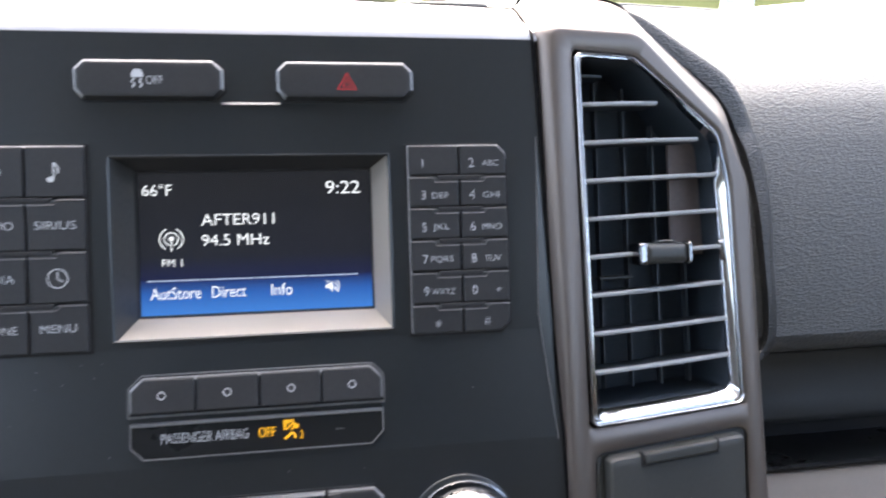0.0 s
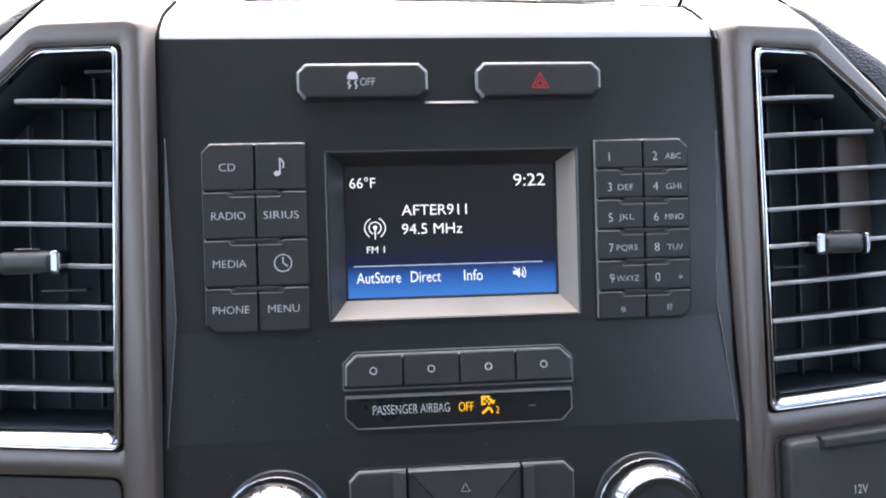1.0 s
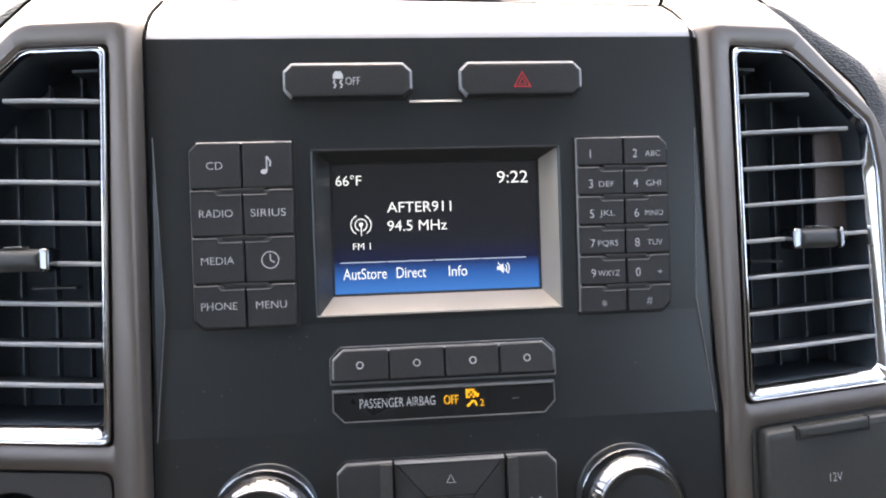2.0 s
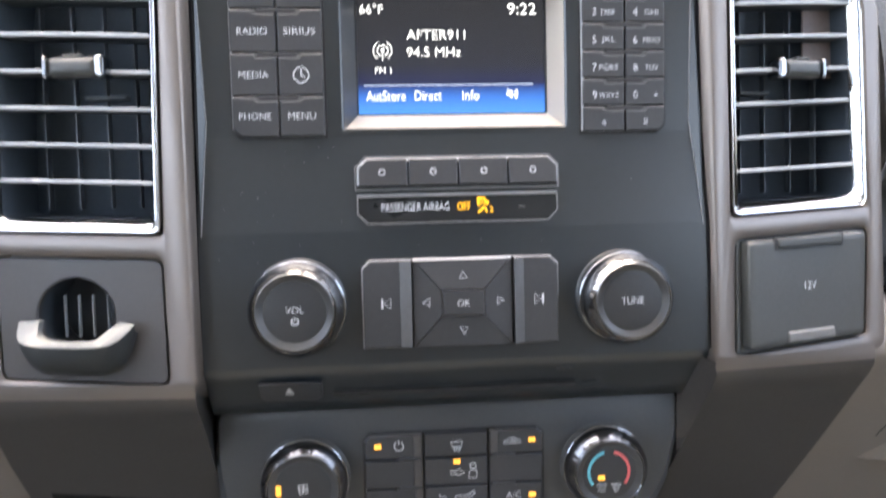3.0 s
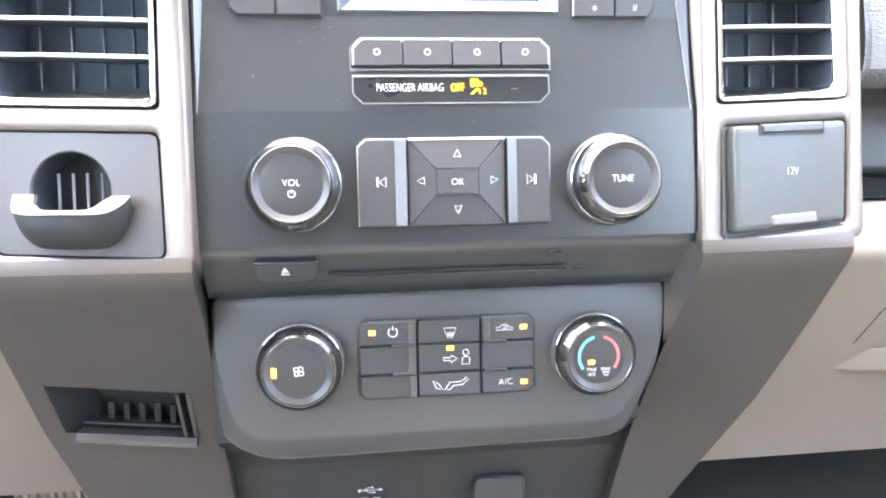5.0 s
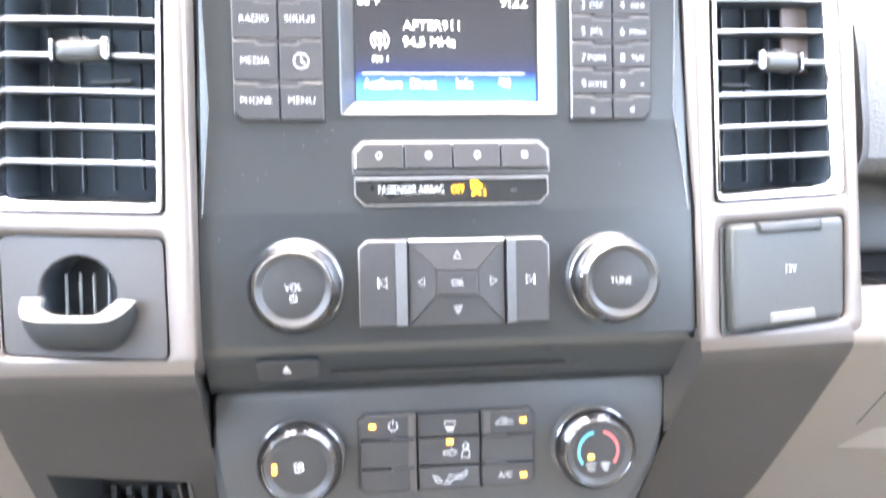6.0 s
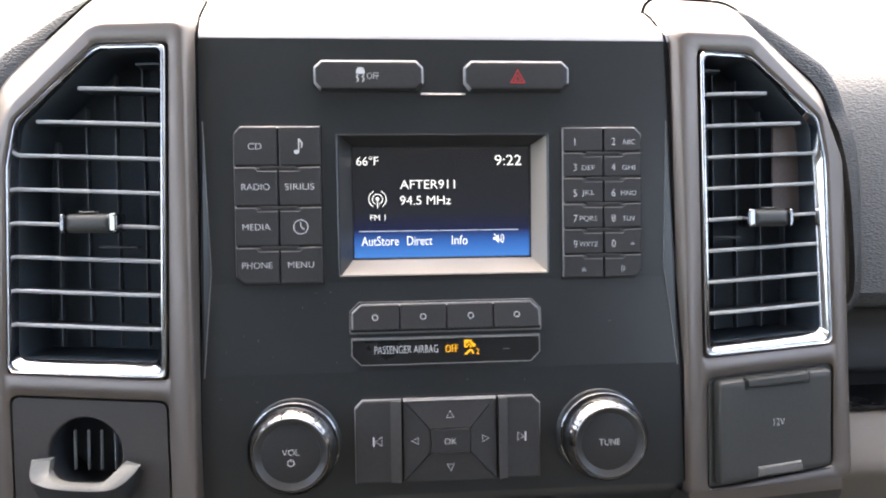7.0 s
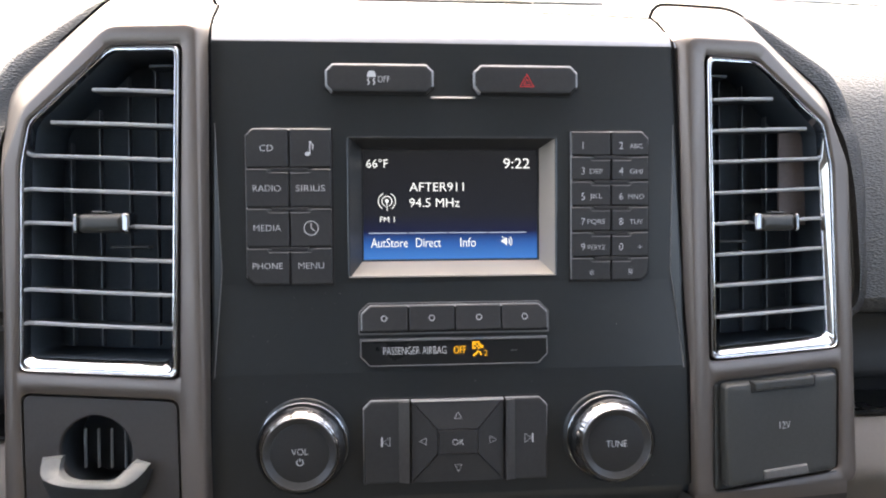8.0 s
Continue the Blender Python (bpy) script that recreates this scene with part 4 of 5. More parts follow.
for side in (-1, 1):
    xs = [side * (0.150 + 0.70 * k / 14) for k in range(15)]
    pad_body = thing("dash_pad", (side * 0.5, 0.06, 0.0), "grey grained soft dash pad with a sunlit top", "dashboard pad")
    part("skin", extrude_x(lambda x: pad_profile(x)[1:13], xs, False), LEATHER, pad_body, smooth=60)
    part("underside", extrude_x(lambda x: pad_profile(x)[12:] + pad_profile(x)[:2], xs, False), LEATHER, pad_body, smooth=60)
    recess = thing("dash_recess", (side * 0.5, 0.09, -0.076), "dark recessed strip under the dash pad above a black slot", "dashboard trim")
    part("strip", extrude_x(recess_profile, [side * 0.2, side * 0.85]), LOWER, recess, smooth=60)
    part("slot", extrude_x(slot_back, [side * 0.2, side * 0.85]), GAP, recess, "black slot")
    part("lip", extrude_x(lip_profile, [side * 0.2, side * 0.85]), GLOSS_BLACK, recess, "glossy black lip")
    low = thing("lower_dash_panel", (side * 0.5, 0.11, -0.27), "tan plastic lower dash panel with a rolled top", "dashboard panel")
    xs = [side * ((0.200 if side < 0 else 0.150) + 0.63 * k / 6) for k in range(7)]
    part("face", extrude_x(lambda x: tan_profile(x)[:16], xs, False), TAN, low, smooth=35)
    part("bottom_edge", extrude_x(lambda x: tan_profile(x)[15:], xs, False), TAN, low, smooth=60)


def edge_wall(side):
    """The upstanding grained edge of the pad along the back of the column."""
    track = rounded([(side * x, z) for x, z in ((0.090, 0.1800), (0.1880, 0.1800), (0.2525, 0.1295), (0.2610, 0.0860), (0.2600, -0.012), (0.090, -0.0200))], 0.02, 6)[7:-8]
    section = ((-0.004, 0.0585), (0.004, 0.0590), (0.0095, 0.0605), (0.0130, 0.0640), (0.0145, 0.0700), (0.0140, 0.0850), (0.0100, 0.1250), (-0.004, 0.1250))
    bm, loops = bmesh.new(), []
    steps = np.concatenate(([0.0], np.cumsum([(b - a).length for a, b in zip(track, track[1:])])))
    track = [Vector((float(np.interp(s, steps, [p.x for p in track])), float(np.interp(s, steps, [p.y for p in track])))) for s in np.linspace(0, steps[-1], 48)]
    for i, p in enumerate(track):
        d = (track[min(i + 1, len(track) - 1)] - track[max(i - 1, 0)]).normalized()
        out = Vector((d.y, -d.x)) * (1 if side < 0 else -1)
        full = float(np.interp(i / 47, (0, 0.1, 0.35, 0.6, 0.75, 1.0), (-0.2, 0.35, 0.9, 0.5, 0.25, 0.1) if side > 0 else (0.3, 0.9, 1.2, 0.9, 0.5, -0.2)))
        sink = min(0.0, float(np.interp(p.y, (0.0, 0.02, 0.06, 0.103, 0.138), (0.047, 0.0470, 0.0515, 0.0595, 0.0740))) - 0.064)
        loops.append([bm.verts.new((p.x + out.x * o * (full if o > 0 else 1), y + sink, p.y + out.y * o * (full if o > 0 else 1))) for o, y in section])
    n = len(section)
    for p, q in zip(loops, loops[1:]):
        for i in range(n):
            bm.faces.new((p[i], p[(i + 1) % n], q[(i + 1) % n], q[i]))
    return bm


for side in (-1, 1):
    solid("pad_edge_trim", edge_wall(side), EDGE_LEATHER, "grained upstanding pad edge darkened for its shade beside the silver column", "dashboard trim", "", smooth=60)
solid("dashboard_shelf", extrude_x(lambda x: [(strip_back(x) + 0.0022, 0.150), (strip_back(x) + 0.0022, strip_z(strip_back(x)) - 0.002), (strip_back(x) + 0.0030, strip_z(strip_back(x)) - 0.0002), (0.12, dash_top_z(0.12) - 0.0004), (0.47, 0.3225), (0.47, 0.15)], (-0.16, -0.08, 0.0, 0.08, 0.16)), LEATHER, "grey grained dash top behind the radio", "dashboard top", "", smooth=50)
grille = thing("speaker_grille", (0, 0.25, 0.24), "dark mesh speaker grille on the dash top", "speaker")
on_top = lambda x, y, z: Vector((x, 0.247 + z, dash_top_z(0.247 + z) - y))
part("mesh", bend(plate(rect(-0.110, 0.096, 0.0, 0.11), -0.0015, 0.004, 0.001, 0.004), on_top), MESH_GREY, grille)
part("frame", bend(plate([(0.0975, 0.003), (0.148, 0.003), (0.164, 0.012), (0.164, 0.11), (0.0975, 0.11)], -0.0025, 0.004, 0.001, 0.003), on_top), STRIPE_GREY, grille, "smooth grey grille surround")
for side in (-1, 1):
    solid("windscreen_trim", tube([(side * x, 0.4695, 0.3285 - 0.0315 * (x - 0.40)) for x in (0.15, 0.5, 0.85)], 0.0022), CUP_LIP, "thin grey trim along the windscreen foot", "trim")


# ---- radio controls ----
def key(pts, parent, y=-0.0026, name="key", mat=KEY, edge=True, r=0.0006, warp=None):
    """A key cap with a paler rolled rim under its face."""
    bm = loft(bmesh.new(), pts, [(0.0009, y), (0.0005, y + 0.0002), (0.0003, y + 0.0006), (0.0003, 0.0008)], r, 2)
    cap = part(name, bend(bm, warp) if warp else bm, mat, parent)
    return cap


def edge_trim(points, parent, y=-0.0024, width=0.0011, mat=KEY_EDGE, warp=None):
    """The bevel along the upper rim of a key block, coloured pale for the light it catches."""
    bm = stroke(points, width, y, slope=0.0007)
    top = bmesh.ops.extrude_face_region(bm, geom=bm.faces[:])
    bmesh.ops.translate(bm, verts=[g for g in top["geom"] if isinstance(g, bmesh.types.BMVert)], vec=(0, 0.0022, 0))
    return part("bevel", bend(bm, warp) if warp else bm, mat, parent, "bevel painted pale as a highlight")


def wide_button(name, x0, x1, label):
    b = thing(name, ((x0 + x1) / 2, 0.0, 0.1160), label, "button", "buttons above the display")
    part("gap", plate(chamfered(x0 - 0.0006, x1 + 0.0006, 0.1153, 0.1321, 0.0040), -0.0004, 0.001, 0.0002), GAP, b)
    pts = chamfered(x0, x1, 0.1159, 0.1315, 0.0038)
    cap = part("cap", loft(bmesh.new(), pts, [(0.0020, -0.0042), (0.0012, -0.0040), (0.0004, -0.0022), (0.0002, 0.0006)], 0.0008, 2), KEY, b)
    z0, z1 = 0.1159, 0.1315
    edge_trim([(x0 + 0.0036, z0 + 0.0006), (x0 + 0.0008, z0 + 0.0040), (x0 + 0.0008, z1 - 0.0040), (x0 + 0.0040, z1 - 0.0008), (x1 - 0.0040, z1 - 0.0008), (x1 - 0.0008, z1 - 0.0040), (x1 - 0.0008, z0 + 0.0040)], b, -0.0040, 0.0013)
    return b, cap


skid, cap = wide_button("traction_button", -0.0660, -0.0100, "dark chamfered traction control button lettered OFF")
legend("OFF", -0.0359, -0.0046, 0.1232, 0.0034, INK, cap, 0.0062)
cx, cz = -0.0422, 0.1246
icon("car_symbol", merged(polygon([(cx - 0.0022, cz - 0.0004), (cx + 0.0022, cz - 0.0004), (cx + 0.0022, cz + 0.0012), (cx + 0.0013, cz + 0.0028), (cx - 0.0013, cz + 0.0028), (cx - 0.0022, cz + 0.0012)], -0.0046),
     stroke([(cx - 0.0012, cz - 0.0008), (cx - 0.0020, cz - 0.0020), (cx - 0.0010, cz - 0.0030), (cx - 0.0018, cz - 0.0044)], 0.0007, -0.0046),
     stroke([(cx + 0.0016, cz - 0.0008), (cx + 0.0008, cz - 0.0020), (cx + 0.0018, cz - 0.0030), (cx + 0.0010, cz - 0.0044)], 0.0007, -0.0046)), INK, cap)
hazard, cap = wide_button("hazard_button", 0.0104, 0.0659, "dark chamfered hazard button with a red triangle")
icon("triangle", merged(stroke([(0.0350, 0.1200), (0.0422, 0.1200), (0.0386, 0.1264)], 0.0010, -0.0046, True), stroke([(0.0369, 0.1210), (0.0403, 0.1210), (0.0386, 0.1240)], 0.0008, -0.0046, True)), RED_INK, cap)


def key_block(name, xs, zs, label, chamfer_side):
    """Two columns of keys with dark finger nubs between the rows."""
    block = thing(name, ((xs[0] + xs[2]) / 2, 0, zs[-1]), label, "keypad")
    left = chamfer_side < 0
    part("gap", plate(chamfered(xs[0] - 0.0007, xs[2] + 0.0007, zs[-1] - 0.0007, zs[0] + 0.0007, 0.0042, "tl bl" if left else "tr br"), -0.0005, 0.001, 0.0002), GAP, block)
    caps = {}
    for r in range(len(zs) - 1):
        for c in range(2):
            corner = ""
            if r == 0 and (c == 0) == left:
                corner = "tl" if left else "tr"
            if r == len(zs) - 2 and (c == 0) == left:
                corner = "bl" if left else "br"
            pts = chamfered(xs[c] + 0.00015, xs[c + 1] - 0.00015, zs[r + 1] + 0.00018, zs[r] - 0.00018, 0.0038, corner)
            caps[r, c] = key(pts, block)
            if r:
                dip = 0.0104
                top, turn = zs[r] - 0.00055, xs[1] - dip if c == 0 else xs[1] + dip
                line = [(xs[0] + 0.0006, top), (turn - 0.0012, top), (turn, top - 0.0019), (xs[1] - 0.0004, top - 0.0019)] if c == 0 else [(xs[1] + 0.0004, top - 0.0019), (turn, top - 0.0019), (turn + 0.0012, top), (xs[2] - 0.0006, top)]
                part("top_edge", stroke(line, 0.00042, -0.00285, slope=0.0003), KEY_LINE, caps[r, c], "key top line painted as a highlight")
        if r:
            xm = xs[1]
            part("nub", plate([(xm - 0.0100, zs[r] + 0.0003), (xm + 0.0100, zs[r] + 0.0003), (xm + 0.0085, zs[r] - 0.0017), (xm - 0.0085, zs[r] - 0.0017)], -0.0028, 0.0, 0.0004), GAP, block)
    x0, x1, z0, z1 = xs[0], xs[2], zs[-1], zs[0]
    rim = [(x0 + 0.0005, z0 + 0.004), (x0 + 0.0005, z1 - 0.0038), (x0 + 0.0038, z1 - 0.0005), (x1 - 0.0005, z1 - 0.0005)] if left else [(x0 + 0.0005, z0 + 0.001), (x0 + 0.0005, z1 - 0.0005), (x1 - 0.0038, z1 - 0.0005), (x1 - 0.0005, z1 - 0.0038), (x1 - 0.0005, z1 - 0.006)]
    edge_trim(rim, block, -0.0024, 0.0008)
    return block, caps


Y_INK = -0.0029
media, caps = key_block("media_keypad", (-0.1070, -0.0847, -0.0630), (0.0983, 0.0778, 0.0574, 0.0370, 0.0178), "dark keypad of eight source keys with white lettering", -1)
for (r, c), word, wide in (((0, 0), "CD", 0.0068), ((1, 0), "RADIO", 0.0140), ((1, 1), "SIRIUS", 0.0148), ((2, 0), "MEDIA", 0.0138), ((3, 0), "PHONE", 0.0150), ((3, 1), "MENU", 0.0130)):
    x = (-0.0960, -0.0740)[c]
    z = (0.0880, 0.0675, 0.0472, 0.0277)[r]
    legend(word, x, Y_INK, z, 0.0033, INK, caps[r, c], wide)
note_x, note_z = -0.0742, 0.0877
icon("note_symbol", merged(polygon(circle(note_x - 0.0010, note_z - 0.0026, 0.0014, 14, 0.8), Y_INK), stroke([(note_x + 0.0002, note_z - 0.0026), (note_x + 0.0002, note_z + 0.0040)], 0.0006, Y_INK), stroke([(note_x + 0.0003, note_z + 0.0038), (note_x + 0.0018, note_z + 0.0018), (note_x + 0.0016, note_z - 0.0004)], 0.0007, Y_INK)), INK, caps[0, 1])
clk_x, clk_z = -0.0738, 0.0470
icon("clock_symbol", merged(stroke(arc(clk_x, clk_z, 0.0036, 0, 360, 28)[:-1], 0.00042, Y_INK, True), stroke([(clk_x, clk_z + 0.0026), (clk_x, clk_z), (clk_x + 0.0018, clk_z - 0.0013)], 0.0005, Y_INK)), INK, caps[2, 1])
number, caps = key_block("number_keypad", (0.0624, 0.0843, 0.1050), (0.0975, 0.0842, 0.0710, 0.0575, 0.0440, 0.0304, 0.0178), "dark telephone keypad of twelve keys with white lettering", 1)
rows = (("1", "", "2", "ABC"), ("3", "DEF", "4", "GHI"), ("5", "JKL", "6", "MNO"), ("7", "PQRS", "8", "TUV"), ("9", "WXYZ", "0", "+"), ("", "*", "", "#"))
for r, (a, aw, b, bw) in enumerate(rows):
    z = (0.0897, 0.0763, 0.0628, 0.0494, 0.0360, 0.0227)[r]
    for c, (digit, word) in enumerate(((a, aw), (b, bw))):
        x0 = (0.0694, 0.0901)[c]
        if digit:
            legend(digit, x0 - 0.0005, Y_INK, z, 0.0039, INK, caps[r, c])
        if word:
            if digit:
                wide = 0.0024 if word == "+" else {"MNO": 0.0084, "WXYZ": 0.0100, "PQRS": 0.0094}.get(word, 0.0022 * len(word) + 0.0004)
                legend(word, 0.0999 if word == "+" else x0 + (0.0066 if c == 0 else 0.0077), Y_INK, z - 0.0002, 0.0026, INK_DIM, caps[r, c], wide)
            else:
                legend(word, (0.0735, 0.0946)[c], Y_INK, z + (-0.0004 if word == "*" else 0.0), 0.0046 if word == "*" else 0.0036, INK_DIM, caps[r, c])

# display
SX, SZ0, SZ1 = 0.0470, 0.0300, 0.0890
display = thing("radio_display", (0, 0.0118, 0.0595), "lit colour radio display in a champagne metal bezel", "display")
bezel = loft(bmesh.new(), BEZEL_OUTLINE, [(0.0004, 0.0020), (0.0, -0.0006), (0.0006, -0.0008), (0.0012, -0.0002)], 0.0010, 2, cap_first=False, cap_last=False)
bm = bmesh.new()
outer, innr = [(-0.0542, 0.0209), (0.0548, 0.0209), (0.0545, 0.0938), (-0.0542, 0.0938)], [(-0.0480, 0.0292), (0.0478, 0.0292), (0.0478, 0.0893), (-0.0480, 0.0893)]
part("bezel_rim", bezel, FASCIA, display)
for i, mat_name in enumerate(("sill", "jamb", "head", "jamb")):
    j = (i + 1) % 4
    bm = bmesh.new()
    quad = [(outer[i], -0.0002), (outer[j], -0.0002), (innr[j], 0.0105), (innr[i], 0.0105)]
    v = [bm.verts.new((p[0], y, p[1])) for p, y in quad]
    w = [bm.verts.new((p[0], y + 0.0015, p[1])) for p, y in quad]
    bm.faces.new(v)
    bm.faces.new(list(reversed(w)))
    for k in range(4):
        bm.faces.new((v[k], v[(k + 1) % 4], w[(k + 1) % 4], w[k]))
    # head and left jamb get darker materials to hold the bezel's shade
    part("bezel_" + mat_name, bm, GAP if mat_name == "head" else BAND if i == 3 else BEZEL, display, "" if mat_name == "head" else "champagne bezel jamb darkened for its shade" if i == 3 else "satin champagne metal bezel", smooth=10)
part("screen_edge", frame_ring(rect(-0.0488, 0.0486, 0.0285, 0.0900), [(0.0, 0.0100), (0.0010, 0.0102), (0.0014, 0.0120), (0.0, 0.0124)]), GAP, display)
glass = part("screen", plate(rect(-SX - 0.0008, SX + 0.0004, SZ0 - 0.0004, SZ1 + 0.0004), 0.0118, 0.0138, 0.0002), DISPLAY, display, "dark lit screen with a blue menu bar")
Y_LIT = 0.0114
for word, x, z, high, wide in (("66°F", -0.0399, 0.0816, 0.0046, 0.0116), ("9:22", 0.0359, 0.0816, 0.0056, 0.0146), ("AFTER911", -0.0079, 0.0689, 0.0048, 0.0296), ("94.5 MHz", -0.0091, 0.0604, 0.0048, 0.0274), ("FM 1", -0.0347, 0.0514, 0.0031, 0.0080), ("AutStore", -0.0337, 0.0388, 0.0050, 0.0198), ("Direct", -0.0125, 0.0388, 0.0050, 0.0136), ("Info", 0.0091, 0.0388, 0.0050, 0.0086)):
    legend(word, x, Y_LIT, z, high, SCREEN_TEXT, glass, wide, name="lit_text")
ant_x, ant_z = -0.0348, 0.0608
lines = [polygon(circle(ant_x, ant_z + 0.0006, 0.0010, 12), Y_LIT), stroke([(ant_x, ant_z + 0.0006), (ant_x, ant_z - 0.0046)], 0.0005, Y_LIT)]
for r, a in ((0.0027, 52), (0.0046, 42)):
    lines += [stroke(arc(ant_x, ant_z + 0.0004, r, -a - (20 if r < 0.004 else 8), 180 + a + (20 if r < 0.004 else 8), 24) if r < 0.004 else arc(ant_x, ant_z + 0.0004, r, -58, 66, 16), 0.0005, Y_LIT)]
lines += [stroke(arc(ant_x, ant_z + 0.0004, 0.0046, 114, 238, 16), 0.0005, Y_LIT)]
icon("antenna_symbol", merged(*lines), SCREEN_TEXT, glass)
mx, mz = 0.0302, 0.0393
icon("mute_symbol", merged(polygon([(mx - 0.0028, mz - 0.0008), (mx - 0.0014, mz - 0.0008), (mx + 0.0002, mz - 0.0026), (mx + 0.0002, mz + 0.0022), (mx - 0.0014, mz + 0.0008), (mx - 0.0028, mz + 0.0008)], Y_LIT), stroke(arc(mx, mz, 0.0018, -50, 50, 8), 0.00045, Y_LIT), stroke(arc(mx, mz, 0.0030, -50, 50, 8), 0.00045, Y_LIT), stroke([(mx - 0.0024, mz + 0.0026), (mx + 0.0026, mz - 0.0026)], 0.00045, Y_LIT)), SCREEN_TEXT, glass)
for x0, x1 in ((-0.0448, -0.0240), (-0.0234, -0.0022), (-0.0016, 0.0196), (0.0202, 0.0412)):
    part("menu_line", polygon(rect(x0, x1, 0.0438, 0.0443), Y_LIT), SCREEN_LINE, glass)

# preset row and airbag strip
def outline_ring(pts, parent, y=-0.0012):
    part("outline", frame_ring(pts, [(0.0, y + 0.0010), (0.0001, y), (0.0005, y), (0.0006, y + 0.0010)], 0.0004, 2), KEY_EDGE, parent, "thin pale outline")


presets = thing("preset_keys", (0, 0, -0.0075), "row of four dark preset keys each with a small ring", "button row")
presets["chin"] = 1
part("gap", plate(chamfered(-0.0496, 0.0496, -0.0080, 0.0072, 0.0046, "tl tr"), -0.0004, 0.001, 0.0002), GAP, presets)
edges = (-0.0487, -0.0243, 0.0001, 0.0245, 0.0489)
for k in range(4):
    pts = chamfered(edges[k] + 0.0002, edges[k + 1] - 0.0002, -0.0068, 0.0066, 0.0044, ("tl", "", "", "tr")[k])
    cap = part("key", loft(bmesh.new(), pts, [(0.0007, -0.0034), (0.0003, -0.0031), (0.0001, -0.0020), (0.0, 0.0006)], 0.0003, 2), KEY, presets)
    x = (-0.0369, -0.0122, 0.0125, 0.0367)[k]
    icon("ring_symbol", stroke(arc(x, 0.0, 0.0014, 0, 360, 18)[:-1], 0.00042, -0.0038, True), INK, cap)
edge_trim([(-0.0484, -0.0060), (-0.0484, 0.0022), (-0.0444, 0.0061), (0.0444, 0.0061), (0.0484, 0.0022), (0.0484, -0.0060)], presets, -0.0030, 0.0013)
outline_ring(spread(ccw(chamfered(-0.0496, 0.0496, -0.0078, 0.0072, 0.0046, "tl tr")), -0.0006), presets)
part("base_line", plate(rect(-0.0498, 0.0498, -0.0087, -0.0082), -0.0012, 0.0005, 0.0002), KEY_EDGE, presets, "thin pale line")
airbag = thing("airbag_indicator", (0, 0, -0.0250), "gloss black passenger airbag indicator strip lit amber", "indicator")
airbag["chin"] = 1
strip = chamfered(-0.0488, 0.0486, -0.0244, -0.0112, 0.0046, "bl br")
part("lens", plate(strip, -0.0010, 0.001, 0.0004), GLOSS_BLACK, airbag)
outline_ring(spread(strip, -0.0006), airbag)
part("bevel", plate(rect(-0.0486, 0.0484, -0.0120, -0.0110), -0.0016, 0.0, 0.0003), KEY_EDGE, airbag)
legend("PASSENGER AIRBAG", -0.0211, -0.0013, -0.0170, 0.0040, INK, airbag, 0.0328)
part("mark", plate(rect(0.0296, 0.0328, -0.0182, -0.0177), -0.0013, 0.0, 0.0001), KEY_LINE, airbag, "faint pale dash")
legend("OFF", 0.0024, -0.0013, -0.0171, 0.0040, AMBER_TEXT, airbag, 0.0064, bold=0.00016)
ax, az = 0.0124, -0.0168
squares = [polygon(rect(ax - 0.0034 + 0.0010 * c, ax - 0.0025 + 0.0010 * c, az + 0.0030 - 0.0010 * r, az + 0.0039 - 0.0010 * r), -0.0013) for r in range(4) for c in range(4) if (r + c) % 2 == 0 or r == 0 or c == 0]
icon("airbag_symbol", merged(*squares, stroke([(ax + 0.0006, az + 0.0024), (ax + 0.0020, az + 0.0004)], 0.0012, -0.0013), stroke([(ax + 0.0026, az + 0.0016), (ax + 0.0004, az + 0.0012)], 0.0007, -0.0013), stroke([(ax - 0.0010, az - 0.0012), (ax + 0.0006, az - 0.0016), (ax + 0.0014, az - 0.0034)], 0.0009, -0.0013), stroke([(ax - 0.0006, az - 0.0016), (ax - 0.0030, az - 0.0036)], 0.0010, -0.0013)), AMBER_TEXT, airbag)
legend("2", ax + 0.0036, -0.0013, az - 0.0022, 0.0030, AMBER_TEXT, airbag)


# knobs
def flutes(n, deep, which):
    def wave(a, k):
        s = (a * n / (2 * math.pi)) % 1.0
        return deep if k in which and min(s, 1 - s) < 0.06 else 0.0
    return wave


